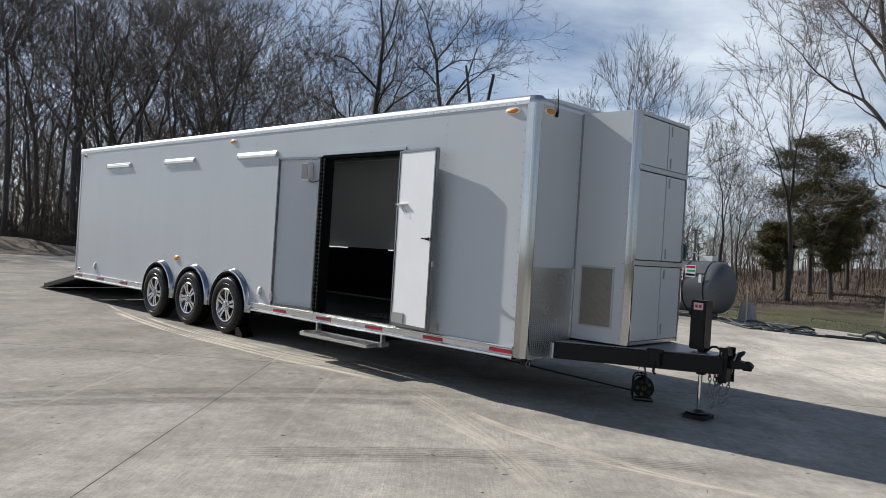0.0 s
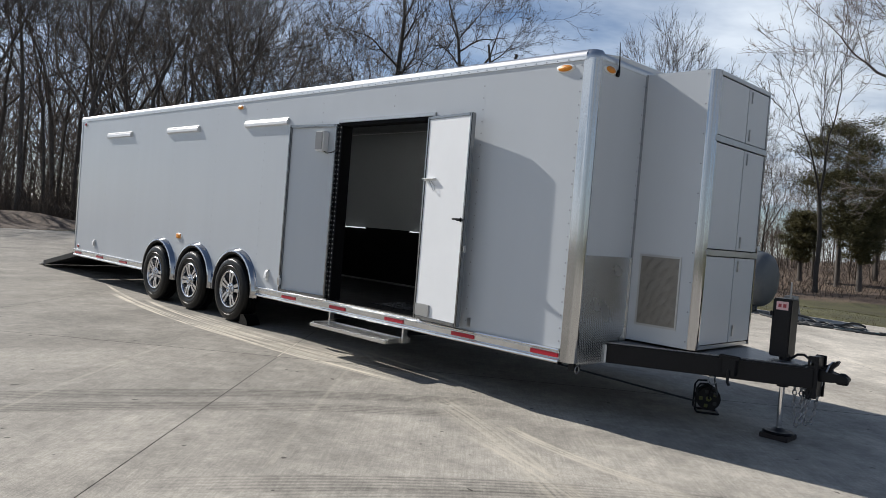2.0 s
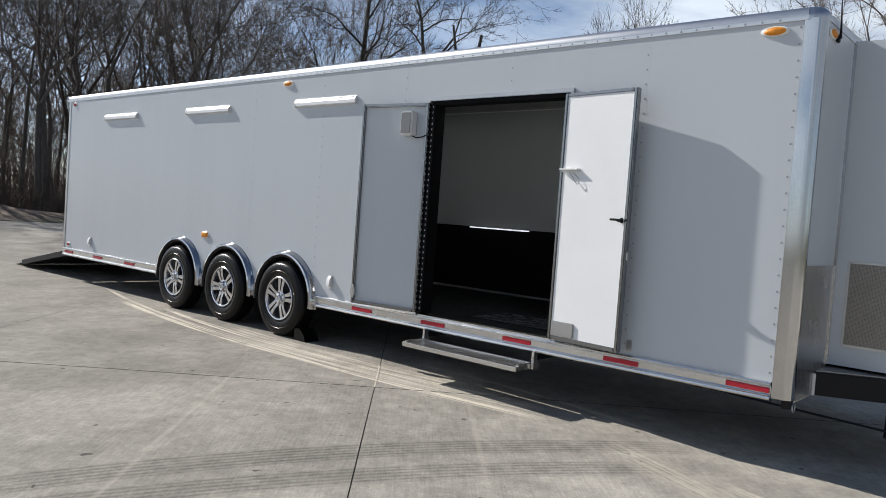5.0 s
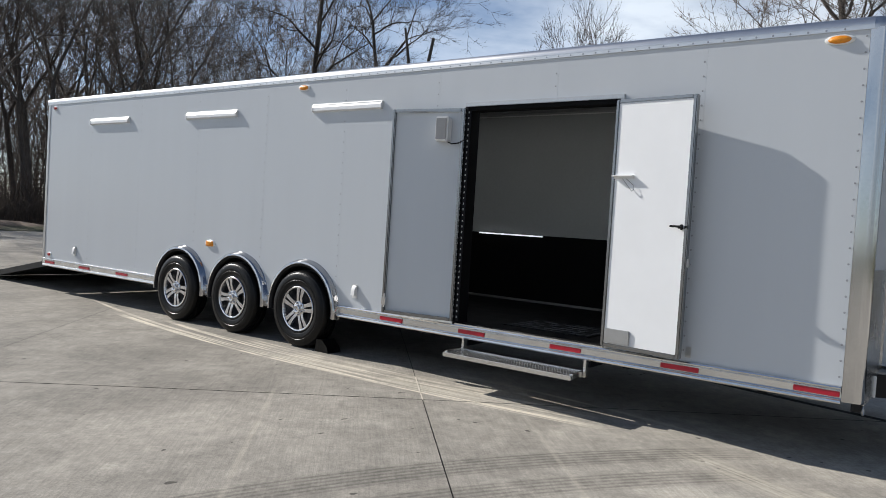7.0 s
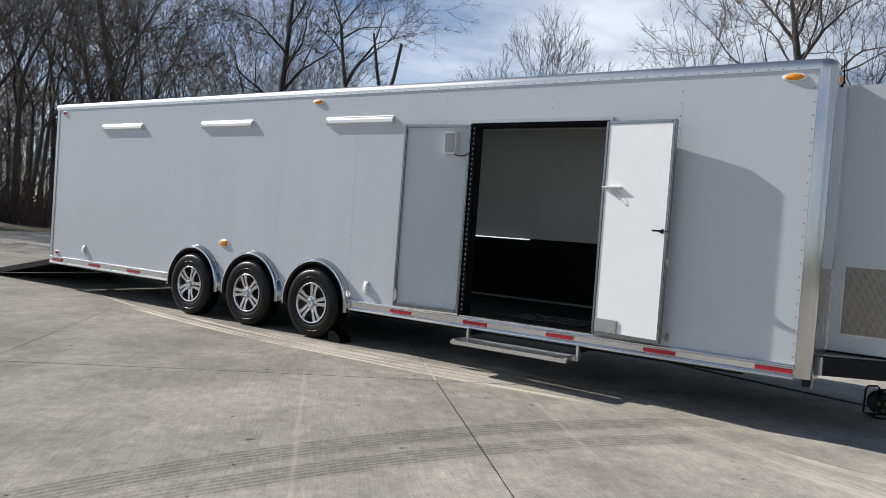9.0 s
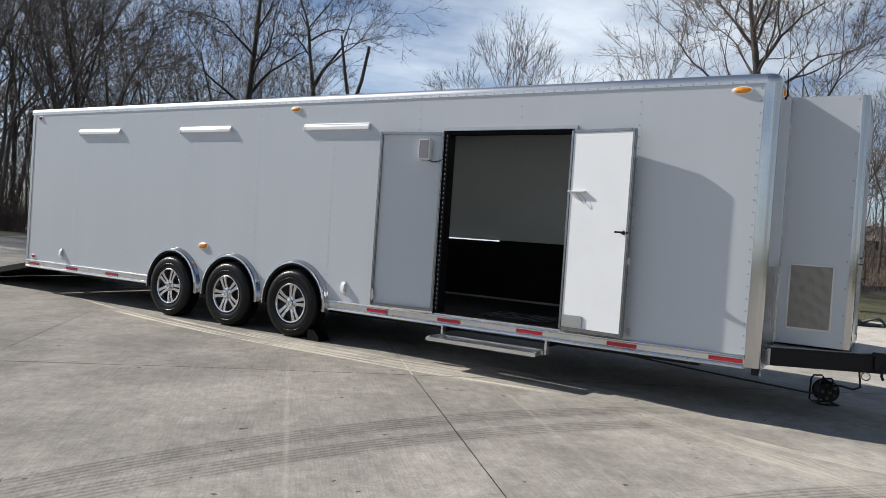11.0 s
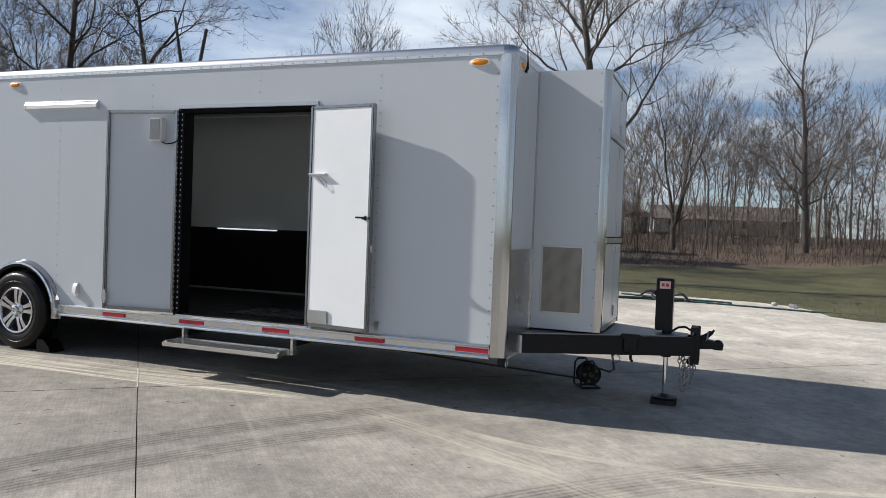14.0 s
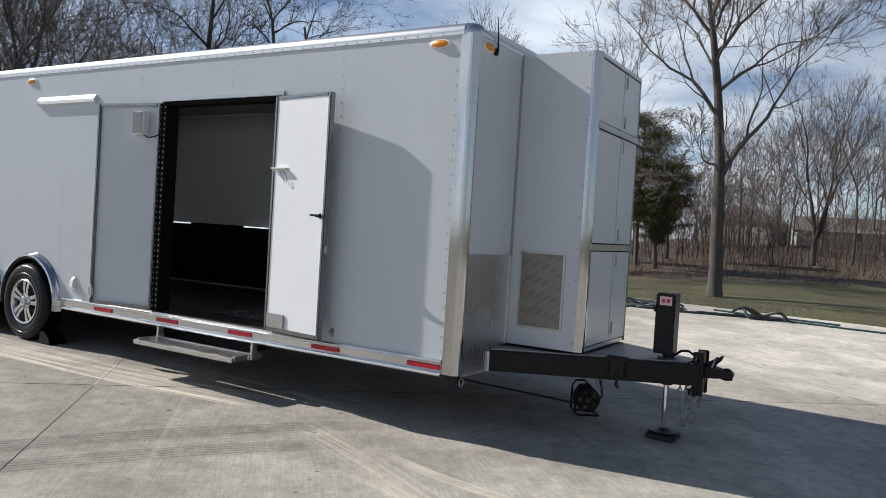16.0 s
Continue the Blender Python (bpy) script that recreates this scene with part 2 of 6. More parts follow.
def land():
    """Mown lawn by the slabs, leaf litter and bare soil under the trees, with a ragged border."""
    m = surface("land", (0.078, 0.076, 0.030), 0.95, 0, 0.6, 0.45, 7, 0.5, (0.050, 0.040, 0.020))
    n, l = m.node_tree.nodes, m.node_tree.links
    p = n["Principled BSDF"]
    grass = p.inputs["Base Color"].links[0].from_socket
    tc = n.new("ShaderNodeTexCoord")
    dot = n.new("ShaderNodeVectorMath")
    dot.operation = "DOT_PRODUCT"
    dot.inputs[1].default_value = (0.8, 0.6, 0)
    l.new(tc.outputs["Object"], dot.inputs[0])
    wob = n.new("ShaderNodeTexNoise")
    wob.inputs["Scale"].default_value, wob.inputs["Detail"].default_value = 0.35, 6
    l.new(tc.outputs["Object"], wob.inputs["Vector"])
    far = n.new("ShaderNodeMath")
    far.operation = "MULTIPLY_ADD"
    far.inputs[1].default_value = 9
    l.new(wob.outputs["Fac"], far.inputs[0])
    back = n.new("ShaderNodeSeparateXYZ")
    l.new(tc.outputs["Object"], back.inputs[0])
    behind = n.new("ShaderNodeMath")
    behind.operation = "MULTIPLY_ADD"
    behind.inputs[1].default_value, behind.inputs[2].default_value = 3.0, -50.0
    # the lawn reaches further back away from the mound
    aside = n.new("ShaderNodeMapRange")
    aside.inputs["From Min"].default_value, aside.inputs["From Max"].default_value = 11.0, 21.0
    aside.inputs["To Min"].default_value, aside.inputs["To Max"].default_value = 0.0, -6.0
    l.new(back.outputs["X"], aside.inputs["Value"])
    deep = n.new("ShaderNodeMath")
    l.new(back.outputs["Y"], deep.inputs[0])
    l.new(aside.outputs[0], deep.inputs[1])
    l.new(deep.outputs[0], behind.inputs[0])
    either = n.new("ShaderNodeMath")
    either.operation = "MAXIMUM"
    l.new(dot.outputs["Value"], either.inputs[0])
    l.new(behind.outputs[0], either.inputs[1])
    l.new(either.outputs[0], far.inputs[2])
    cut = n.new("ShaderNodeMapRange")
    cut.inputs["From Min"].default_value, cut.inputs["From Max"].default_value = 60.5, 63.0
    l.new(far.outputs[0], cut.inputs["Value"])
    leaf = n.new("ShaderNodeTexVoronoi")
    leaf.inputs["Scale"].default_value = 9
    l.new(tc.outputs["Object"], leaf.inputs["Vector"])
    lr = n.new("ShaderNodeValToRGB")
    lr.color_ramp.elements[0].color, lr.color_ramp.elements[1].color = (0.048, 0.034, 0.025, 1), (0.205, 0.143, 0.098, 1)
    l.new(leaf.outputs["Color"], lr.inputs[0])
    mix = n.new("ShaderNodeMix")
    mix.data_type = "RGBA"
    l.new(cut.outputs[0], mix.inputs["Factor"])
    l.new(grass, mix.inputs["A"])
    l.new(lr.outputs[0], mix.inputs["B"])
    l.new(mix.outputs["Result"], p.inputs["Base Color"])
    return m


SLAB_TURN = 43.0
# centre, radius, half width, from x, to x, depth of the dark tyre tracks
TRACKS = [(-0.307, -1.39, 8.823, 0.13, 0.2, 5.35, 0.44), (-1.047, -2.373, 9.637, 0.12, 0.0, 4.95, 0.42),
          (-1.221, -2.53, 8.301, 0.13, 2.4, 5.3, 0.42), (0.057, -1.02, 6.184, 0.10, 2.7, 4.6, 0.32)]
# centre, radius, half width, soft edge, from y, to y, strength of the pale scrapes
SCRAPES = [(22.337, 9.652, 17.505, 0.035, 0.03, 6.4, 12.8, 1.0), (22.337, 9.652, 17.40, 0.018, 0.03, 7.4, 14.4, 0.85), (18.538, 9.689, 13.458, 0.030, 0.03, 6.8, 12.0, 0.95),
           (18.538, 9.689, 13.30, 0.05, 0.05, 7.4, 10.4, 0.6), (22.337, 9.652, 17.30, 0.08, 0.10, 6.5, 9.6, 0.5), (-0.571, 7.097, 6.338, 0.016, 0.04, 5.6, 8.0, 0.6),
           (-5.458, 9.371, 11.123, 0.05, 0.18, 3.2, 5.6, 0.42), (8.653, 3.67, 3.908, 0.022, 0.05, 3.1, 4.8, 0.8), (7.504, 3.181, 2.766, 0.024, 0.06, 2.0, 3.2, 0.8),
           (-2.176, 6.181, 6.815, 0.03, 0.08, 3.4, 4.7, 0.6), (9.527, 3.969, 4.95, 0.02, 0.05, 2.0, 3.5, 0.75)]
# offset across, from x, to x, strength of the faint chalky lines
CHALK = [((8.54 - 3.72) * 0.7071 + 0.14, 1.2, 4.0, 0.16), ((6.74 - 4.67) * 0.7071 + 0.16, 3.0, 4.9, 0.13)]

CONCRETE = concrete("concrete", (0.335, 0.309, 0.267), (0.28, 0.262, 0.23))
LAND = land()
FILL = surface("joint_filler", (0.05, 0.047, 0.043), 0.95, 0, 0.3, 5, 80, 0.3)
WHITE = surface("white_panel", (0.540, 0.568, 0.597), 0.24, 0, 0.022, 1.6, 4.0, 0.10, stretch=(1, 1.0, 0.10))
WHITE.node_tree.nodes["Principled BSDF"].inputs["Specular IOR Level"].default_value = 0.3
# lighter skin, only for the door leaf that stands in the sun
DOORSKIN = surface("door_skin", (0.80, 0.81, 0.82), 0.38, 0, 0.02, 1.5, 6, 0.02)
POSTALU = surface("bright_rolled_aluminium", (0.54, 0.54, 0.54), 0.12, 1.0, 0.06, 3, 60, 0.0)
EDGE = surface("dull_door_edge", (0.28, 0.285, 0.29), 0.22, 1.0, 0.08, 5, 60, 0.0)
ROOFALU = surface("weathered_roof_trim", (0.64, 0.64, 0.64), 0.34, 1.0, 0.08, 3, 60, 0.04, stretch=(1, 0.3, 1))
ALU = surface("brushed_aluminium", (0.70, 0.695, 0.68), 0.24, 1.0, 0.06, 6, 120, 0.0)
POLISH = surface("polished_aluminium", (0.50, 0.50, 0.51), 0.09, 1.0, 0.05, 4, 60, 0.0)
TRIM = surface("trim_aluminium", (0.46, 0.465, 0.47), 0.30, 0.9, 0.10, 5, 90, 0.05)
RIVET = surface("rivet_heads", (0.30, 0.31, 0.33), 0.4, 0.2, 0.1, 20, 90, 0)
CHROME = surface("chrome", (0.78, 0.78, 0.79), 0.1, 1.0, 0.03, 5, 40, 0)
TREAD = plate("tread_plate", (0.62, 0.62, 0.61), 0.26, size=20.0, strength=0.6)
DECK = plate("dark_tread_plate", (0.28, 0.28, 0.285), 0.35, 0.7, size=24.0)
BLACK = surface("black_paint", (0.009, 0.009, 0.011), 0.42, 0, 0.25, 5, 60, 0.06)
DARKIN = surface("black_lining", (0.003, 0.003, 0.0038), 0.8, 0, 0.2, 3, 50, 0.05)
GREYIN = surface("grey_lining", (0.36, 0.38, 0.385), 0.45, 0, 0.05, 2, 30, 0.03)
FLOORIN = surface("coin_floor", (0.006, 0.006, 0.007), 0.45, 0, 0.2, 6, 40, 0.3)
RUBBER = surface("tyre_rubber", (0.0045, 0.0045, 0.005), 0.33, 0, 0.3, 9, 32, 0.30)
CASTALU = surface("cast_aluminium", (0.62, 0.62, 0.63), 0.24, 1.0, 0.06, 9, 90, 0.05)
DARKALU = surface("dark_wheel_pocket", (0.06, 0.06, 0.065), 0.5, 0.6, 0.2, 9, 60, 0.05)
RED = surface("red_reflector", (0.44, 0.010, 0.028), 0.30, 0, 0.05, 30, 200, 0.1)
AMBER = surface("amber_lens", (0.72, 0.25, 0.008), 0.35, 0, 0.25, 40, 110, 0.4)
REDLENS = surface("red_lens", (0.35, 0.01, 0.01), 0.2, 0, 0.1, 40, 150, 0.1, coat=0.5)
PLASTIC = surface("white_plastic", (0.72, 0.72, 0.71), 0.45, 0, 0.04, 8, 60, 0.03)
LENS = surface("frosted_lens", (0.78, 0.79, 0.80), 0.3, 0, 0.03, 10, 60, 0.03)
PINK = surface("pale_red_plate", (0.78, 0.50, 0.50), 0.4, 0, 0.05, 20, 100, 0)
MARK = surface("dark_red_print", (0.42, 0.05, 0.06), 0.5, 0, 0.05, 20, 100, 0)
WOOD = surface("weathered_wood", (0.024, 0.018, 0.017), 0.8, 0, 0.3, 4, 40, 0.4, stretch=(1, 8, 8))
GALV = surface("galvanised_chain", (0.42, 0.42, 0.43), 0.42, 1.0, 0.15, 30, 200, 0.1)
LED = glowing("led_strip", (0.9, 0.95, 1.0), 0.6)
# glow of the added, unseen panels inside the trailer
TOPFILL = glowing("ceiling_fill_glow", (1.0, 1.0, 1.0), 5.0)
BARK = surface("grey_bark", (0.108, 0.095, 0.085), 0.95, 0, 0.35, 2.5, 22, 0.7, (0.075, 0.065, 0.056), each=0.25, stretch=(2, 2, 0.6))
FLOORIN.node_tree.nodes["Principled BSDF"].inputs["Specular IOR Level"].default_value = 0.15
DARKIN.node_tree.nodes["Principled BSDF"].inputs["Specular IOR Level"].default_value = 0.15
RUBBER.node_tree.nodes["Principled BSDF"].inputs["Specular IOR Level"].default_value = 0.22
BLACK.node_tree.nodes["Principled BSDF"].inputs["Specular IOR Level"].default_value = 0.22
DARKBARK = surface("dark_bark", (0.07, 0.061, 0.053), 0.95, 0, 0.35, 2.0, 18, 0.5, (0.045, 0.039, 0.034), stretch=(2, 2, 0.6))
TWIG = surface("twig_bark", (0.140, 0.118, 0.104), 0.95, 0, 0.3, 1.5, 12, 0.0, (0.088, 0.075, 0.066), each=0.25)
STEM = surface("dry_stems", (0.080, 0.060, 0.047), 0.95, 0, 0.5, 0.25, 4, 0.0, (0.045, 0.033, 0.025))
BLADE = surface("grass_blades", (0.11, 0.112, 0.042), 0.9, 0, 0.35, 1.2, 8, 0.0, (0.12, 0.095, 0.05))
NEEDLE = surface("cedar_foliage", (0.115, 0.098, 0.040), 0.9, 0, 0.4, 0.35, 3, 0.0, (0.072, 0.082, 0.036))
TANKGREY = surface("tank_paint", (0.095, 0.105, 0.115), 0.5, 0, 0.12, 1.5, 20, 0.05)
BLOCK = surface("cast_concrete", (0.36, 0.35, 0.33), 0.9, 0, 0.15, 3, 40, 0.3)
HOSE = surface("black_hose", (0.025, 0.028, 0.03), 0.55, 0, 0.2, 5, 60, 0.1)
TEAL = surface("teal_hose", (0.012, 0.05, 0.056), 0.5, 0, 0.2, 5, 60, 0.1)
SIDING = surface("pale_siding", (0.42, 0.41, 0.39), 0.7, 0, 0.06, 1, 12, 0.1)
SHINGLE = surface("brown_shingles", (0.17, 0.145, 0.135), 0.9, 0, 0.2, 2, 18, 0.3)
PANE = surface("window_glass", (0.03, 0.035, 0.04), 0.08, 0, 0.1, 2, 10, 0)
BLUE = surface("blue_pump", (0.012, 0.05, 0.07), 0.45, 0, 0.15, 9, 60, 0.05)
GREENP = surface("green_print", (0.05, 0.28, 0.12), 0.5, 0, 0.05, 20, 100, 0)


# ---- building helpers ----
HOME = {}


def thing(name, place, label, category, group="", kind=""):
    """An Empty at the base of a thing; its parts are built in world metres and hung under it."""
    ob = new(name)
    ob.empty_display_size = 0.1
    ob.location = place
    HOME[ob] = Vector(place)
    return tagged(ob, label, category, group, kind)


def link(name, me, material, parent=None, label="", place=None):
    me.materials.append(material)
    ob = new(name, me)
    if parent is not None:
        ob.parent = parent
        HOME[ob] = HOME.get(parent, Vector())
    if place is not None:
        ob.location = place
    if label:
        tagged(ob, label)
    return ob


def smooth(me, angle=35):
    for poly in me.polygons:
        poly.use_smooth = True
    me.set_sharp_from_angle(angle=radians(angle))


def part(name, bm, material, parent=None, label="", round_off=True, place=None):
    """One mesh object from a bmesh, under a thing or a part. With a place, the bmesh is taken as local to it."""
    bmesh.ops.recalc_face_normals(bm, faces=bm.faces)
    me = bpy.data.meshes.new(name)
    bm.to_mesh(me)
    bm.free()
    if parent is not None and place is None:
        me.transform(Matrix.Translation(-HOME.get(parent, Vector())))
    if round_off:
        smooth(me)
    if place is not None and parent is not None:
        place = Vector(place) - HOME.get(parent, Vector())
    return link(name, me, material, parent, label, place)


def box(bm, x0, x1, y0, y1, z0, z1, bevel=0.0, turn=None):
    made = bmesh.ops.create_cube(bm, size=1)["verts"]
    m = Matrix.Translation(((x0 + x1) / 2, (y0 + y1) / 2, (z0 + z1) / 2)) @ Matrix.Diagonal((x1 - x0, y1 - y0, z1 - z0, 1))
    bmesh.ops.transform(bm, matrix=(turn @ m) if turn else m, verts=made)
    if bevel:
        edges = list({e for v in made for e in v.link_edges})
        bmesh.ops.bevel(bm, geom=edges, offset=bevel, segments=2, affect="EDGES", clamp_overlap=True)
    return bm


def one_box(*size, bevel=0.0, turn=None):
    return box(bmesh.new(), *size, bevel=bevel, turn=turn)


def prism(bm, outline, axis, a, b):
    """A closed outline in the two other axes, drawn out along axis from a to b."""
    def at(p, d):
        return {"x": (d, p[0], p[1]), "y": (p[0], d, p[1]), "z": (p[0], p[1], d)}[axis]
    lo, hi = [bm.verts.new(at(p, a)) for p in outline], [bm.verts.new(at(p, b)) for p in outline]
    bm.faces.new(lo), bm.faces.new(hi)
    for i in range(len(outline)):
        j = (i + 1) % len(outline)
        bm.faces.new((lo[i], lo[j], hi[j], hi[i]))
    return bm


def pipe(bm, path, radius, sides=8, ends=True):
    """A tube along a path; radius may be one number or one for each point."""
    path = [Vector(p) for p in path]
    radii = radius if isinstance(radius, (list, tuple)) else [radius] * len(path)
    rings = []
    up = Vector((0.13, 0.29, 0.95))
    for i, p in enumerate(path):
        d = (path[min(i + 1, len(path) - 1)] - path[max(i - 1, 0)]).normalized()
        if abs(d.dot(up)) > 0.95:
            up = Vector((0.95, 0.2, 0.1))
        a = d.cross(up).normalized()
        b = d.cross(a)
        rings.append([bm.verts.new(p + (a * math.cos(q) + b * math.sin(q)) * radii[i]) for q in (2 * math.pi * k / sides for k in range(sides))])
    for r, s in zip(rings, rings[1:]):
        for k in range(sides):
            bm.faces.new((r[k], r[(k + 1) % sides], s[(k + 1) % sides], s[k]))
    if ends:
        bm.faces.new(rings[0]), bm.faces.new(rings[-1])
    return bm


def lathe(bm, profile, sides=40, axis="x", centre=(0, 0, 0)):
    """A profile of (along, radius) turned about an axis."""
    c = Vector(centre)
    rings = []
    for along, r in profile:
        ring = []
        for k in range(sides):
            q = 2 * math.pi * k / sides
            u, v = r * math.cos(q), r * math.sin(q)
            ring.append(bm.verts.new(c + Vector({"x": (along, u, v), "y": (u, along, v), "z": (u, v, along)}[axis])))
        rings.append(ring)
    for r, s in zip(rings, rings[1:]):
        for k in range(sides):
            bm.faces.new((r[k], r[(k + 1) % sides], s[(k + 1) % sides], s[k]))
    return bm


def arc(cx, cz, r, a0, a1, n):
    return [(cx + r * math.cos(radians(a0 + (a1 - a0) * k / n)), cz + r * math.sin(radians(a0 + (a1 - a0) * k / n))) for k in range(n + 1)]


def ground_z(y):
    """The slabs rise a little towards the back of the yard."""
    s = min(1.0, max(0.0, (y + 0.5) / 11.0))
    return 0.125 * s * s * (3 - 2 * s)


# ---- the trailer ----
XN, XF, YF, YR = 5.48, 8.08, 4.68, 15.65      # near wall, far wall, front, rear
ZB, ZW, ZT = 0.50, 0.62, 2.94                 # rail bottom, wall bottom, wall top
SEAMS = [15.62, 14.36, 13.12, 11.87, 10.62, 9.415, 8.24, 7.03, 5.825, 4.802]
AXLES = [12.09, 10.985, 9.89]
HUB_Z = 0.526
DOOR = (6.47, 7.91, 2.565)                    # opening: from y, to y, top

trailer = thing("enclosed_trailer", (6.78, 10.2, 0.12), "long white triple-axle enclosed trailer with open double side doors", "trailer")


def lower_edge(y):
    z = ZW
    for a in AXLES:
        d = 0.475 ** 2 - (y - a) ** 2
        if d > 0:
            z = max(z, HUB_Z + math.sqrt(d))
    return z


for b, a in zip(SEAMS, SEAMS[1:]):
    ys = sorted({a, b, *[a + (b - a) * k / 48 for k in range(49)]})
    ys = [y for y in ys if y in (a, b) or any(abs(y - c) < 0.5 for c in AXLES)]
    low = [(y, lower_edge(y)) for y in ys]
    d0, d1, top = DOOR
    if a < d1 and b > d0:
        low = []
        if a < d0:
            low += [(a, ZW), (d0, ZW), (d0, top)]
        else:
            low += [(a, top)]
        if b > d1:
            low += [(d1, top), (d1, ZW), (b, ZW)]
        else:
            low += [(b, top)]
    panel = prism(bmesh.new(), [(y + (0.0003 if y == a else -0.0003 if y == b else 0), z) for y, z in low] + [(b - 0.0003, ZT), (a + 0.0003, ZT)], "x", XN, XN + 0.04)
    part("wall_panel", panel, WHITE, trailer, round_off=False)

# far side, rear frame and front faces
part("wall_panel", one_box(XF - 0.04, XF, YF + 0.1, YR, ZW, ZT), WHITE, trailer, round_off=False)
part("wall_panel", one_box(XN + 0.068, 6.235, YF, YF + 0.04, 1.385, ZT), WHITE, trailer, round_off=False)
part("wall_panel", one_box(7.34, XF - 0.068, YF, YF + 0.04, 1.385, ZT), WHITE, trailer, round_off=False)
for x0, x1, c0, c1 in ((XN + 0.068, 6.235, XN + 0.068, 5.99), (7.34, XF - 0.068, 7.57, XF - 0.068)):
    part("stone_guard", one_box(x0, x1, YF - 0.004, YF + 0.036, ZW + 0.03, 1.385), TREAD, trailer, "polished diamond tread plate stone guard", round_off=False)
    part("sill_guard", one_box(c0, c1, YF - 0.004, YF + 0.02, ZB + 0.005, ZW + 0.03), TREAD, trailer, "polished diamond tread plate", round_off=False)
part("roof", prism(bmesh.new(), [(XN + 0.05, 2.985), (XF - 0.05, 2.985), (XF - 0.4, 3.03), (6.78, 3.045), (XN + 0.4, 3.03)], "y", YF + 0.04, YR), PLASTIC, trailer, round_off=False)

# roof edge: a rolled aluminium trim along the sides and the front
edge = [(XN - 0.008, ZT - 0.015), (XN - 0.008, 2.955), *arc(XN + 0.052, 2.955, 0.062, 180, 95, 7), (XN + 0.06, 2.99), (XN + 0.06, ZT - 0.015)]
part("roof_trim", prism(bmesh.new(), edge, "y", YF + 0.1, YR + 0.06), ROOFALU, trailer, "bright rolled aluminium roof trim")
part("roof_trim", prism(bmesh.new(), [(2 * 6.78 - x, z) for x, z in edge], "y", YF + 0.1, YR + 0.06), ROOFALU, trailer)
part("roof_trim", prism(bmesh.new(), [(y, z) for y, z in [(YF - 0.006, ZT - 0.01), (YF - 0.006, 2.945), *arc(YF + 0.045, 2.945, 0.05, 180, 95, 6), (YF + 0.1, 2.985), (YF + 0.1, ZT - 0.01)]], "x", XN + 0.1, XF - 0.1), ROOFALU, trailer)
for sx, cx in ((1, XN), (-1, XF)):
    cap = bmesh.new()
    rings = []
    for k in range(9):
        q = radians(180 + 90 * k / 8)
        c = Vector((cx + sx * 0.1, YF + 0.1, 0))
        d = Vector((math.cos(q) * sx, math.sin(q), 0))
        rings.append([cap.verts.new(c + d * r + Vector((0, 0, z))) for r, z in ((0.106, ZT - 0.015), (0.106, 2.95), (0.097, 2.988), (0.07, 3.012), (0.0, 3.02))])
    for r, s in zip(rings, rings[1:]):
        for i in range(4):
            cap.faces.new((r[i], s[i], s[i + 1], r[i + 1]))
    bmesh.ops.remove_doubles(cap, verts=cap.verts, dist=0.0005)
    part("roof_corner_cap", cap, ROOFALU, trailer, "rounded cast aluminium corner cap")
    post = bmesh.new()
    R = 0.055
    bend = [radians(180 + 90 * k / 10) for k in range(11)]
    outer = [(cx + sx * (R + (R + 0.004) * math.cos(q)), YF + R + (R + 0.004) * math.sin(q)) for q in bend]
    inner = [(cx + sx * (R + (R - 0.01) * math.cos(q)), YF + R + (R - 0.01) * math.sin(q)) for q in bend]
    outline = [(cx + sx * -0.004, YF + 0.12)] + outer + [(cx + sx * 0.066, YF - 0.004), (cx + sx * 0.066, YF + 0.01)] + inner[::-1] + [(cx + sx * 0.01, YF + 0.12)]
    prism(post, outline, "z", ZB + 0.02, ZT - 0.005)
    part("corner_post", post, POSTALU, trailer, "rounded bright aluminium corner post")

# bottom rail with two ridges, between the wheels too
rail = [(XN - 0.008, ZB), (XN - 0.020, ZB + 0.006), (XN - 0.024, ZB + 0.016), (XN - 0.020, ZB + 0.028), (XN - 0.008, ZB + 0.034), (XN - 0.004, ZB + 0.042), (XN - 0.007, ZB + 0.046), (XN - 0.007, ZB + 0.088), (XN - 0.004, ZB + 0.092), (XN - 0.010, ZB + 0.098), (XN - 0.022, ZB + 0.103), (XN - 0.026, ZB + 0.111), (XN - 0.022, ZW), (XN - 0.012, ZW + 0.004), (XN + 0.05, ZW + 0.004), (XN + 0.05, ZB)]
stretches = [(YF + 0.123, AXLES[2] - 0.475), (AXLES[2] + 0.475, AXLES[1] - 0.475), (AXLES[1] + 0.475, AXLES[0] - 0.475), (AXLES[0] + 0.475, YR)]
for y0, y1 in stretches:
    part("bottom_rail", prism(bmesh.new(), rail, "y", y0, y1), ALU, trailer, "ridged aluminium bottom rail", round_off=False)
part("bottom_rail", one_box(XF - 0.05, XF + 0.01, YF + 0.15, YR, ZB, ZW), ALU, trailer)
part("rear_frame", one_box(XN - 0.006, XN + 0.07, YR - 0.03, YR + 0.03, ZB, ZT), TRIM, trailer, "narrow aluminium rear door frame")
part("rear_frame", one_box(XF - 0.07, XF + 0.006, YR - 0.03, YR + 0.03, ZB, ZT), TRIM, trailer)
part("rear_frame", one_box(XN + 0.07, XF - 0.07, YR - 0.03, YR + 0.03, 2.72, ZT), TRIM, trailer)

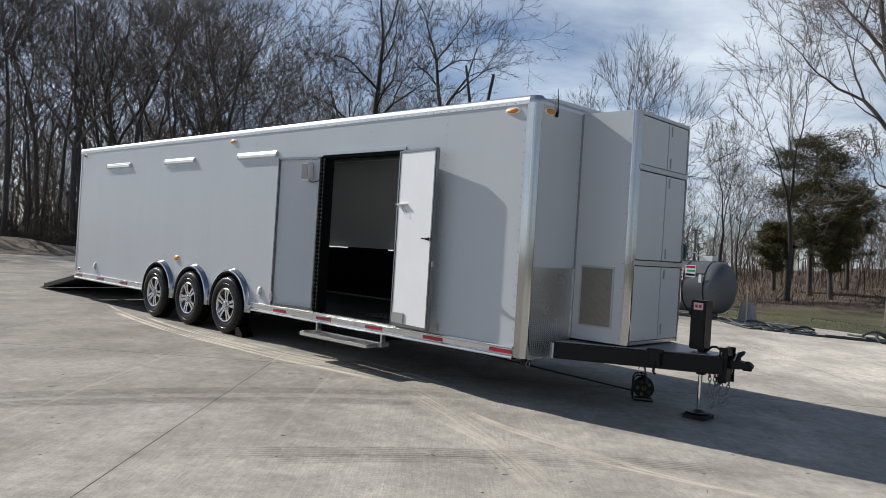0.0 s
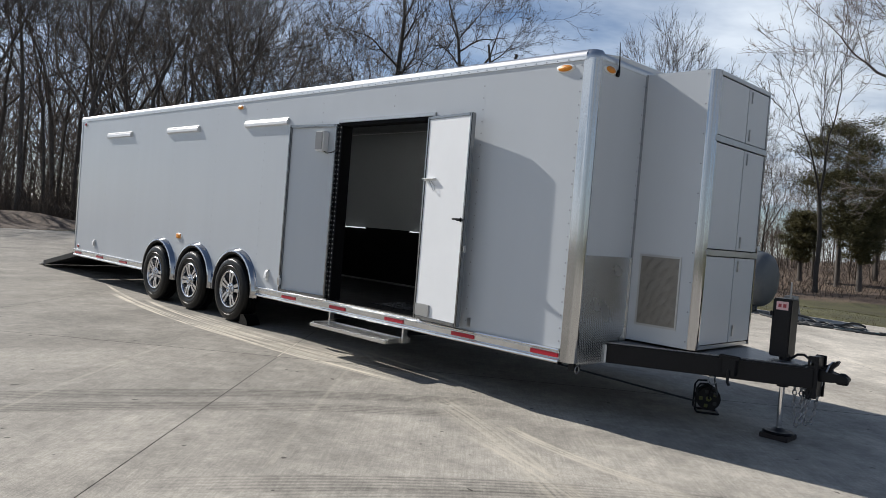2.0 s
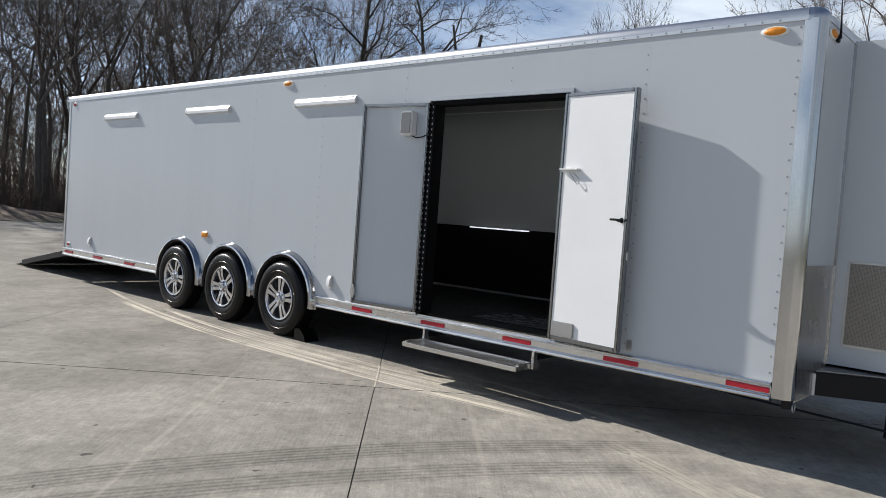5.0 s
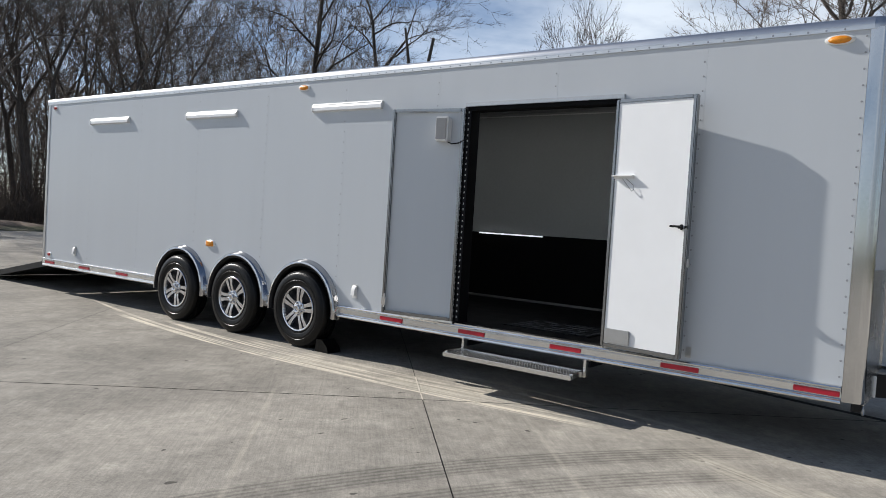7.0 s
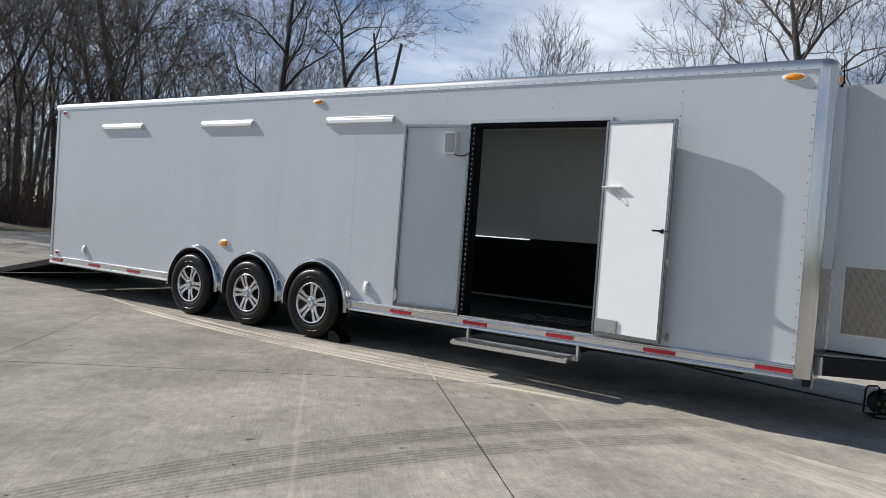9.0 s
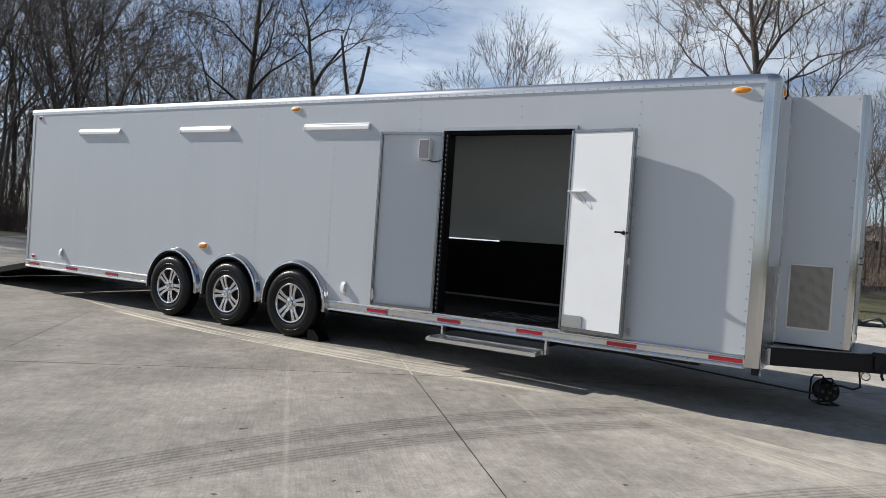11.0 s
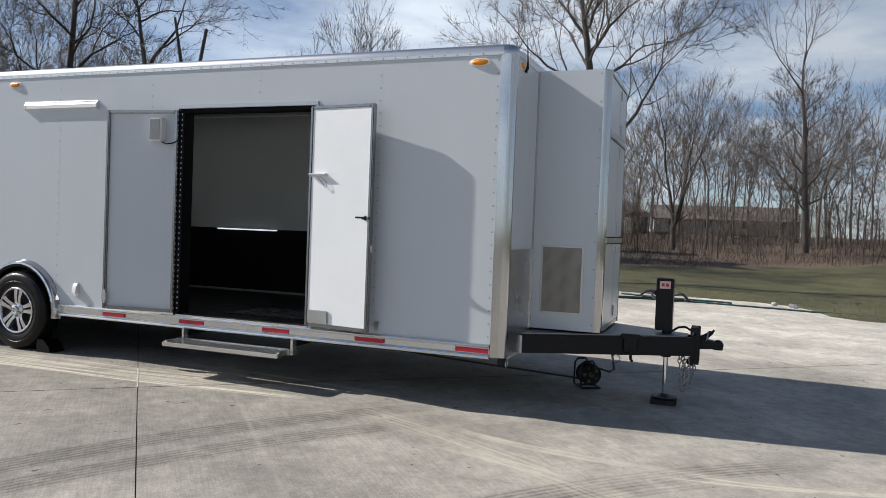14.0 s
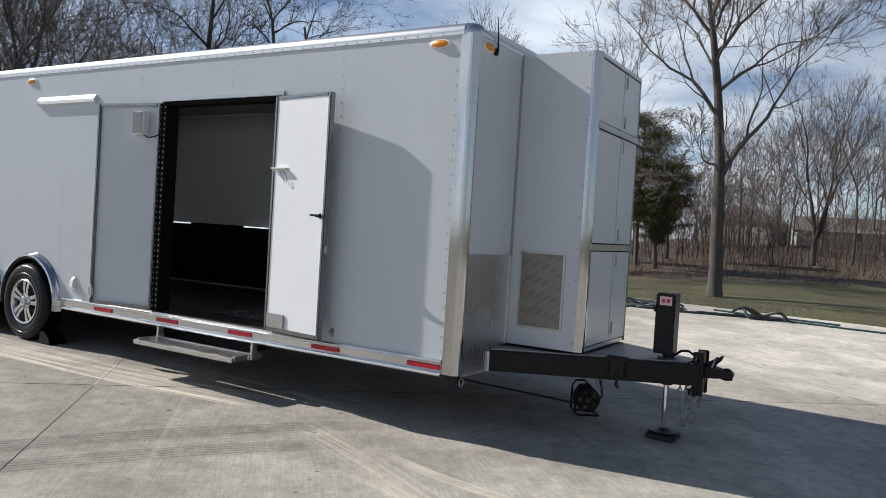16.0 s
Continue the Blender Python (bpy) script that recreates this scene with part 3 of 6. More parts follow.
# inside: lining, floor, ceiling, closing walls, light strips
floor_bm = one_box(XN + 0.042, XF - 0.042, YF + 0.06, YR - 0.04, 0.57, 0.622)
part("inner_floor", floor_bm, FLOORIN, trailer, "black rubber coin floor", round_off=False)
part("inner_ceiling", one_box(XN + 0.042, XF - 0.042, YF + 0.06, YR - 0.04, 2.93, 2.95), GREYIN, trailer, "grey lined ceiling", round_off=False)
part("inner_wall", one_box(XF - 0.07, XF - 0.042, YF + 0.06, YR - 0.04, 1.44, 2.93), GREYIN, trailer, "smooth dark grey upper wall lining", round_off=False)
part("wainscot", one_box(XF - 0.10, XF - 0.042, YF + 0.06, YR - 0.04, 0.622, 1.44), DARKIN, trailer, "black lower wall lining", round_off=False)
part("floor_trim", one_box(XF - 0.112, XF - 0.10, YF + 0.07, YR - 0.05, 0.622, 0.650, bevel=0.004), surface("grey_trim", (0.22, 0.22, 0.22), 0.5), trailer, "thin grey floor trim")
part("inner_partition", one_box(XN + 0.042, XF - 0.1, YF + 0.06, YF + 0.09, 0.622, 2.93), DARKIN, trailer, "plain black end wall", round_off=False)
# unseen wall, added to block daylight from the open rear
part("inner_partition", one_box(XN + 0.042, XF - 0.1, 12.7, 12.74, 0.622, 2.93), DARKIN, trailer, round_off=False)
for y0, y1 in ((YF + 0.09, DOOR[0] - 0.05), (DOOR[1] + 0.05, 12.7)):
    part("inner_lining", one_box(XN + 0.042, XN + 0.06, y0, y1, 1.06, 2.93), DARKIN, trailer, round_off=False)
part("inner_lining", one_box(XN + 0.042, XN + 0.06, YF + 0.09, DOOR[0] - 0.05, 0.622, 1.06), DARKIN, trailer, round_off=False)
for y0 in (6.52, 8.47, 10.42):
    strip = part("light_strip", one_box(XF - 0.125, XF - 0.102, y0, y0 + 0.92, 1.422, 1.437, bevel=0.004), LED, trailer, "slim white light strip")

part("ceiling_trim", one_box(XF - 0.085, XF - 0.072, YF + 0.09, 12.7, 2.895, 2.907, bevel=0.003), PLASTIC, trailer, "thin white ceiling trim")
# glowing panels out of view, added to brighten the grey wall lining
for y0 in (5.6, 7.3, 9.0, 10.7):
    part("ceiling_light", one_box(6.55, 6.75, y0, y0 + 0.6, 2.905, 2.929, bevel=0.004), TOPFILL, trailer, "unseen flat glowing panel added to brighten the lining")

# pale bars on a dark sheet paint the bright sun patch on the floor
PATCHGREY = surface("sun_patch_bars", (0.11, 0.11, 0.115), 0.5, 0, 0.3, 5, 40, 0.1)
mat = part("door_mat", one_box(5.86, 6.50, 6.78, 7.66, 0.6225, 0.630, bevel=0.003), FLOORIN)
tagged(mat, "thin black sheet with pale bars painting a sun patch inside the doorway", "mat")
bm = bmesh.new()
rng = random.Random(9)
for i in range(9):
    for j in range(12):
        if rng.random() < 0.75:
            x, y = 5.89 + i * 0.066, 6.81 + j * 0.069
            box(bm, x, x + 0.045, y, y + 0.012 + 0.03 * rng.random(), 0.630, 0.633)
tagged(part("mat_ridges", bm, PATCHGREY, mat, "pale bars in place of the bright floor patch", round_off=False), kind="stuff")

# undercarriage
for x in (6.05, 7.51):
    part("frame_rail", one_box(x - 0.05, x + 0.05, YF + 0.6, YR - 0.05, 0.40, 0.565), BLACK, trailer, "black steel frame rail")
for a in AXLES:
    part("axle", pipe(bmesh.new(), [(XN + 0.2, a, 0.45), (XF - 0.2, a, 0.45)], 0.05, 12), BLACK, trailer, "black steel axle")
    part("wheel_box", prism(bmesh.new(), [(y, z) for y, z in arc(a, HUB_Z, 0.476, 0, 180, 16)] + [(y, z) for y, z in arc(a, HUB_Z, 0.464, 180, 0, 16)], "x", XN + 0.02, XN + 0.36), BLACK, trailer, "black wheel box")
    part("wheel_box", prism(bmesh.new(), arc(a, HUB_Z, 0.476, 0, 180, 16), "x", XN + 0.36, XN + 0.37), BLACK, trailer)
part("wheel_cover", one_box(XN + 0.061, XN + 0.42, 9.35, 12.66, 0.622, 1.04, bevel=0.01), DARKIN, trailer, "black lined wheel cover")
for y in (5.3, 6.3, 7.3, 8.3, 13.2, 14.2, 15.2):
    part("cross_member", one_box(XN + 0.06, XF - 0.06, y - 0.03, y + 0.03, 0.48, 0.565), BLACK, trailer)

# wheels
def wheel_meshes():
    # sidewall with a raised ring and a bead, four ribs across the tread
    tyre = lathe(bmesh.new(), [(0.022, 0.228), (0.006, 0.236), (0.0, 0.247), (0.002, 0.256), (-0.007, 0.272), (-0.009, 0.300), (-0.006, 0.303), (-0.006, 0.318), (-0.009, 0.321), (-0.008, 0.345), (0.002, 0.374), (0.010, 0.381), (0.012, 0.388),
                               (0.03, 0.399), (0.055, 0.404), (0.057, 0.395), (0.065, 0.395), (0.067, 0.405), (0.105, 0.406), (0.107, 0.396), (0.115, 0.396), (0.117, 0.406), (0.155, 0.405), (0.157, 0.395), (0.165, 0.395), (0.167, 0.404),
                               (0.195, 0.399), (0.215, 0.38), (0.232, 0.32), (0.22, 0.228)], 72)
    rim = lathe(bmesh.new(), [(0.02, 0.230), (0.002, 0.237), (-0.004, 0.231), (0.0, 0.219), (0.012, 0.213), (0.03, 0.210), (0.06, 0.202), (0.10, 0.196)], 56)
    for k in range(5):
        for side in (-1, 1):
            q = 2 * math.pi * k / 5 + math.pi / 2
            rad, tan = Vector((0, math.cos(q), math.sin(q))), Vector((0, -math.sin(q), math.cos(q)))
            pts = []
            for r, off, w, x in ((0.05, 0.021, 0.019, 0.020), (0.13, 0.026, 0.017, 0.006), (0.216, 0.037, 0.024, 0.006)):
                for dx in (0, 0.03):
                    for dw in (-w, w):
                        pts.append(rim.verts.new(rad * r + tan * (side * off + dw) + Vector((x + dx, 0, 0))))
            for s in (0, 4):
                a, b, c, d = pts[s:s + 4]
                e, f, g, h = pts[s + 4:s + 8]
                for face in ((a, b, f, e), (c, g, h, d), (a, e, g, c), (b, d, h, f)):
                    rim.faces.new(face)
    lathe(rim, [(0.05, 0.085), (0.02, 0.083), (0.012, 0.07), (0.008, 0.045), (-0.012, 0.042), (-0.016, 0.034), (-0.012, 0.022), (-0.004, 0.018), (-0.004, 0.0005)], 28)
    for k in range(6):
        q = 2 * math.pi * k / 6
        lathe(rim, [(0.02, 0.011), (-0.006, 0.010), (-0.012, 0.006), (-0.013, 0.0005)], 8, centre=(0, 0.062 * math.cos(q), 0.062 * math.sin(q)))
    hub = lathe(bmesh.new(), [(0.075, 0.001), (0.075, 0.12), (0.085, 0.21), (0.10, 0.215), (0.2, 0.21), (0.2, 0.001)], 32)
    out = []
    for name, bm in (("tyre", tyre), ("rim", rim), ("wheel", hub)):
        bmesh.ops.recalc_face_normals(bm, faces=bm.faces)
        me = bpy.data.meshes.new(name)
        bm.to_mesh(me)
        bm.free()
        smooth(me, 30)
        me.materials.append({"tyre": RUBBER, "rim": CASTALU, "wheel": DARKALU}[name])
        out.append(me)
    return out


TYRE, RIM, HUBME = wheel_meshes()
for side, x in ((1, XN - 0.088), (-1, XF + 0.165)):
    for i, a in enumerate(AXLES):
        hub = new("wheel", HUBME)
        hub.parent = trailer
        hub.location = Vector((x, a, HUB_Z)) - HOME[trailer]
        hub.rotation_euler = (0.4 + i * 0.5, 0, 0 if side > 0 else math.pi)
        tagged(hub, "five-spoke alloy trailer wheel")
        for name, me in (("tyre", TYRE), ("rim", RIM)):
            p = new(name, me)
            p.parent = hub
            tagged(p, "black ribbed tyre" if name == "tyre" else "silver five-spoke alloy rim")

# fenders: rolled half rings round the near wheels
for a in AXLES:
    bm = bmesh.new()
    rings = []
    for k in range(33):
        q = radians(-6 + 192 * k / 32)
        c = Vector((0, math.cos(q), math.sin(q)))
        rings.append([bm.verts.new(Vector((XN + dx, a, HUB_Z)) + c * r) for dx, r in ((0.02, 0.472), (-0.035, 0.464), (-0.060, 0.467), (-0.071, 0.480), (-0.066, 0.498), (-0.045, 0.511), (-0.012, 0.518), (0.001, 0.525))])
    for r, s in zip(rings, rings[1:]):
        for i in range(7):
            bm.faces.new((r[i], r[i + 1], s[i + 1], s[i]))
    fender = part("fender", bm, POLISH, trailer, "polished rolled aluminium fender")
    # black ring paints the dark reflection on the fender's inner face
    bm = bmesh.new()
    rings = []
    for k in range(33):
        q = radians(-6 + 192 * k / 32)
        c = Vector((0, math.cos(q), math.sin(q)))
        rings.append([bm.verts.new(Vector((XN + dx, a, HUB_Z)) + c * r) for dx, r in ((-0.069, 0.476), (-0.064, 0.461), (-0.054, 0.450), (-0.04, 0.446), (-0.02, 0.446))])
    for r, t in zip(rings, rings[1:]):
        for i in range(4):
            bm.faces.new((r[i], r[i + 1], t[i + 1], t[i]))
    part("fender_lip", bm, BLACK, fender, "black band painting the dark reflection inside the fender")

# rivets down each seam, along the roof edge and the corner post
def rivets(name, spots, normal="x"):
    bm = bmesh.new()
    for x, y, z in spots:
        r = 0.0079
        ring = []
        for k in range(6):
            u, v = r * math.cos(k * math.pi / 3), r * math.sin(k * math.pi / 3)
            ring.append(bm.verts.new((x, y + u, z + v) if normal == "x" else (x + u, y, z + v)))
        tip = bm.verts.new((x - 0.0035, y, z) if normal == "x" else (x, y - 0.0035, z))
        for k in range(6):
            bm.faces.new((ring[k], ring[(k + 1) % 6], tip))
    return tagged(part(name, bm, RIVET, trailer), kind="stuff")


for s in SEAMS[1:-1]:
    zs = [0.70 + 0.105 * k for k in range(21)]
    spots = [(XN - 0.0005, s + dy, z) for z in zs for dy in (0.022, ) if z > lower_edge(s) + 0.03 and not (DOOR[0] - 0.1 < s < DOOR[1] + 0.1 and z < DOOR[2] + 0.05)]
    rivets("seam_rivets", spots)
rivets("seam_rivets", [(XN - 0.0005, 4.822, 0.68 + 0.105 * k) for k in range(22)])
rivets("seam_rivets", [(XN - 0.009, 4.95 + 0.11 * k, ZT - 0.002) for k in range(97)])
rivets("seam_rivets", [(6.20, YF - 0.0005, 0.80 + 0.12 * k) for k in range(18)], "y")
rivets("seam_rivets", [(6.2345, y, 0.75 + 0.24 * k) for y in (4.13,) for k in range(10)])

# reflectors along the rail
for y in (4.95, 5.865, 6.80, 7.725, 8.66, 13.44, 14.425, 15.44):
    part("reflector", one_box(XN - 0.0165, XN - 0.005, y - 0.14, y + 0.14, ZB + 0.049, ZB + 0.085, bevel=0.003), RED, trailer, "flat red reflector strip")


# marker lamps
def marker(x, y, z, material, normal="x", w=0.072, h=0.027, square=1.0):
    bm = bmesh.new()
    rings = []
    for out, k in ((0.0, 1.0), (0.012, 0.96), (0.020, 0.75), (0.024, 0.35)):
        ring = []
        for j in range(16):
            q = 2 * math.pi * j / 16
            u, v = (w * k * math.copysign(abs(math.cos(q)) ** square, math.cos(q)), h * k * math.copysign(abs(math.sin(q)) ** square, math.sin(q)))
            ring.append(bm.verts.new((x - out, y + u, z + v) if normal == "x" else (x + u, y - out, z + v)))
        rings.append(ring)
    for r, s in zip(rings, rings[1:]):
        for j in range(16):
            bm.faces.new((r[j], r[(j + 1) % 16], s[(j + 1) % 16], s[j]))
    bm.faces.new(rings[-1])
    base = lathe(bmesh.new(), [(0, 0.001), (0, 1.28), (-0.006, 1.24), (-0.010, 1.10), (-0.008, 0.001)], 20, "x")
    lamp = part("marker_lamp", bm, material, trailer, "amber marker lamp" if material is AMBER else "red marker lamp")
    for v in base.verts:
        ox, u, t = v.co
        v.co = (x + ox, y + u * w, z + t * h) if normal == "x" else (x + u * w, y + ox, z + t * h)
    part("lamp_base", base, PLASTIC, lamp, "pale oval lamp base")


marker(XN - 0.001, 4.975, 2.872, AMBER)
marker(5.665, YF - 0.001, 2.872, AMBER, "y", 0.07)
marker(XN - 0.001, 10.06, 2.858, AMBER, w=0.07)
marker(XN - 0.001, 11.55, 1.105, AMBER, w=0.075, h=0.036, square=0.4)
marker(XN - 0.001, 15.47, 2.872, REDLENS, w=0.05)
marker(XN - 0.001, 15.47, 0.685, REDLENS, w=0.05)

# wedge-shaped flood lamps under the roof edge
for y0 in (13.43, 11.155, 8.93):
    y1 = y0 + 0.97
    lamp = part("flood_lamp", prism(bmesh.new(), [(XN, 2.66), (XN - 0.014, 2.668), (XN - 0.032, 2.635), (XN - 0.034, 2.602), (XN, 2.588)], "y", y0 + 0.012, y1 - 0.012), LENS, trailer, "long white wedge-shaped flood lamp", round_off=False)
    for ya, yb in ((y0, y0 + 0.012), (y1 - 0.012, y1)):
        part("end_cap", prism(bmesh.new(), [(XN, 2.665), (XN - 0.015, 2.673), (XN - 0.036, 2.637), (XN - 0.038, 2.598), (XN, 2.583)], "y", ya, yb), PLASTIC, lamp, round_off=False)
    part("lamp_housing", prism(bmesh.new(), [(XN, 2.666), (XN - 0.015, 2.674), (XN - 0.022, 2.663), (XN - 0.022, 2.659), (XN, 2.652)], "y", y0 + 0.013, y1 - 0.013), PLASTIC, lamp, round_off=False)

# small hooded vents
for y in (9.16, 14.715):
    bm = bmesh.new()
    box(bm, XN - 0.010, XN, y - 0.034, y + 0.034, 0.715, 0.855, bevel=0.008)
    prism(bm, [(XN - 0.008, 0.845), (XN - 0.034, 0.81), (XN - 0.040, 0.745), (XN - 0.008, 0.745)], "y", y - 0.024, y + 0.024)
    part("side_vent", bm, PLASTIC, trailer, "small white hooded vent")
part("data_plate", one_box(XN - 0.004, XN - 0.0005, 5.79, 5.83, 0.65, 0.73), TRIM, trailer, "small grey plate")

# door opening: frame, sill, seal
part("door_frame", one_box(XN - 0.012, XN + 0.05, DOOR[0] - 0.035, DOOR[0], ZW, DOOR[2], bevel=0.003), TRIM, trailer, "aluminium door frame")
part("door_frame", one_box(XN - 0.012, XN + 0.05, DOOR[1], DOOR[1] + 0.03, ZW, DOOR[2], bevel=0.003), BLACK, trailer, "black rubber sealed door frame")
part("door_frame", one_box(XN - 0.016, XN + 0.05, DOOR[0] - 0.035, DOOR[1] + 0.03, DOOR[2], DOOR[2] + 0.035, bevel=0.004), TRIM, trailer)
part("door_seal", one_box(XN + 0.0, XN + 0.13, DOOR[1] - 0.035, DOOR[1], ZW + 0.013, DOOR[2]), DARKIN, trailer, "black rubber seal")
part("door_seal", one_box(XN + 0.0, XN + 0.13, DOOR[0], DOOR[1] - 0.035, DOOR[2] - 0.035, DOOR[2]), DARKIN, trailer)
part("door_sill", one_box(XN - 0.02, XN + 0.06, DOOR[0], DOOR[1], ZW - 0.02, ZW + 0.012, bevel=0.004), ALU, trailer, "worn aluminium door sill")


def side_door(hinge, width, swing, recess, label, skin):
    """A door leaf folded back beside the opening: local u runs from hinge to free edge, w away from the wall."""
    u = Vector((-math.sin(radians(swing[1])), swing[0] * math.cos(radians(swing[1])), 0))
    w = Vector((-u.y, u.x, 0)) * (1 if -u.y < 0 else -1)
    m = Matrix.Translation((XN - (0.022 if swing[0] < 0 else 0.012), hinge, 0)) @ Matrix(((u.x, w.x, 0, 0), (u.y, w.y, 0, 0), (0, 0, 1, 0), (0, 0, 0, 1)))
    z0, z1 = 0.645, 2.545

    def leaf(*size, bevel=0.0):
        return one_box(*size, bevel=bevel, turn=m)
    door = part("side_door", leaf(0.03, width - 0.03, 0.004, 0.048 - recess, z0 + 0.03, z1 - 0.03), skin, trailer, label, round_off=False)
    for s in ((0.0, 0.03, -0.004, 0.048, z0, z1), (width - 0.03, width, -0.004, 0.048, z0, z1), (0.03, width - 0.03, -0.004, 0.048, z0, z0 + 0.03), (0.03, width - 0.03, -0.004, 0.048, z1 - 0.03, z1)):
        part("door_edge", leaf(*s, bevel=0.007), EDGE, door, "aluminium door edge")
    return door, m


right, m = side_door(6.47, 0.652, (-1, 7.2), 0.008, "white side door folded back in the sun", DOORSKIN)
bm = bmesh.new()
box(bm, 0.012, 0.195, 0.040, 0.078, 1.954, 1.966, bevel=0.003, turn=m)
box(bm, 0.012, 0.195, 0.040, 0.046, 1.94, 1.966, turn=m)
part("door_shelf", bm, PLASTIC, right, "small white folding bracket")
part("bail_handle", pipe(bmesh.new(), [m @ Vector(p) for p in ((0.10, 0.05, 1.94), (0.19, 0.06, 1.845), (0.205, 0.06, 1.855), (0.20, 0.055, 1.89), (0.13, 0.05, 1.94))], 0.003, 6), TRIM, right, "thin wire bail")
bm = one_box(0.525, 0.635, 0.075, 0.09, 1.590, 1.606, bevel=0.005, turn=m)
pipe(bm, [m @ Vector((0.60, 0.042, 1.594)), m @ Vector((0.60, 0.085, 1.594))], 0.012, 8)
box(bm, 0.59, 0.615, 0.04, 0.052, 1.575, 1.615, bevel=0.005, turn=m)
part("lever_handle", bm, BLACK, right, "black lever handle")
part("edge_latch", one_box(0.65, 0.672, 0.01, 0.035, 1.31, 1.37, bevel=0.005, turn=m), TRIM, right, "grey latch paddle")
part("kick_plate", one_box(0.035, 0.25, 0.0405, 0.055, 0.68, 0.79, bevel=0.004, turn=m), TRIM, right, "grey metal hold-back plate")

# shade put into the colour: this leaf takes the darker, bluer wall panel tone
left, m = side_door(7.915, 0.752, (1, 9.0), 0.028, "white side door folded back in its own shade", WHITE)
bm = one_box(0.13, 0.258, 0.021, 0.115, 2.245, 2.465, bevel=0.012, turn=m)
speaker = part("loudspeaker", bm, PLASTIC, left, "small white square loudspeaker")
part("speaker_grille", one_box(0.142, 0.246, 0.112, 0.118, 2.26, 2.45, bevel=0.003, turn=m), surface("speaker_cloth", (0.33, 0.33, 0.33), 0.8, 0, 0.1, 20, 220, 0.4), speaker)
part("speaker_cable", pipe(bmesh.new(), [m @ Vector(p) for p in ((0.16, 0.06, 2.25), (0.10, 0.07, 2.225), (0.04, 0.06, 2.235), (0.0, 0.04, 2.26), (-0.02, -0.03, 2.32), (-0.03, -0.05, 2.4))], 0.006, 6), BLACK, left, "black cable")
bm = one_box(0.70, 0.74, 0.045, 0.075, 0.72, 0.80, bevel=0.005, turn=m)
pipe(bm, [m @ Vector((0.72, 0.06, 0.70)), m @ Vector((0.72, 0.06, 0.83))], 0.008, 8)
part("door_latch", bm, CHROME, left, "chrome latch")

# long piano hinge beside the opening
bm = one_box(XN - 0.010, XN - 0.001, DOOR[1] - 0.034, DOOR[1] - 0.001, 0.65, 2.525, bevel=0.003)
hinge = part("piano_hinge", bm, BLACK, trailer, "black piano hinge with bright screw heads")
bm = bmesh.new()
for k in range(37):
    z = 0.68 + k * 0.0507
    box(bm, XN - 0.013, XN - 0.0095, DOOR[1] - 0.018, DOOR[1] - 0.010, z, z + 0.017)
tagged(part("hinge_knuckles", bm, PLASTIC, hinge, round_off=False), kind="stuff")
part("door_hinge", pipe(bmesh.new(), [(XN - 0.018, DOOR[0] - 0.005, 0.66), (XN - 0.018, DOOR[0] - 0.005, 2.54)], 0.009, 8), TRIM, trailer, "aluminium hinge")

# fold-down step
step = part("entry_step", one_box(5.205, 5.235, 6.60, 7.83, 0.372, 0.41, bevel=0.004), ALU, trailer, "fold-down aluminium step with serrated tread")
part("step_side", one_box(5.235, 5.46, 7.80, 7.83, 0.375, 0.42, bevel=0.004), ALU, step)
part("step_side", one_box(5.235, 5.54, 6.60, 6.63, 0.375, 0.42, bevel=0.004), ALU, step)
part("step_back", one_box(5.44, 5.46, 6.63, 7.80, 0.375, 0.42, bevel=0.004), ALU, step)
part("tread_bed", one_box(5.235, 5.44, 6.63, 7.80, 0.388, 0.401), TRIM, step, "grey perforated tread bed")
bm = bmesh.new()
for i in range(9):
    for j in range(46):
        x, y = 5.245 + i * 0.0225, 6.64 + j * 0.0252 + (0.012 if i % 2 else 0)
        box(bm, x, x + 0.012, y, y + 0.014, 0.401, 0.410)
tagged(part("tread_teeth", bm, ALU, step, round_off=False), kind="stuff")
for y in (7.76, 6.585):
    part("step_bracket", one_box(5.40, 5.465, y - 0.012, y + 0.012, 0.375, 0.52, bevel=0.003), ALU, step)
    part("step_bracket", one_box(5.455, 5.9, y - 0.02, y + 0.02, 0.45, 0.5, bevel=0.003), BLACK, step)

# nose locker
N0, N1, NY, NB, NT = 6.235, 7.34, 4.05, 0.69, 2.945
part("nose_side", one_box(N0, N0 + 0.03, NY + 0.06, YF, NB, NT), WHITE, trailer, "white riveted nose side panel", round_off=False)
part("nose_side", one_box(N1 - 0.03, N1, NY + 0.06, YF, NB, NT), WHITE, trailer, round_off=False)
part("nose_top", one_box(N0 + 0.03, N1 - 0.03, NY + 0.01, YF, NT - 0.03, NT - 0.004), WHITE, trailer, round_off=False)
part("nose_floor", one_box(N0 + 0.03, N1 - 0.03, NY + 0.01, YF, NB, NB + 0.03), BLACK, trailer, round_off=False)
part("inner_trim", one_box(N0 - 0.016, N0 + 0.008, YF - 0.016, YF + 0.0, NB + 0.0, NT), POLISH, trailer, "bright aluminium corner trim")
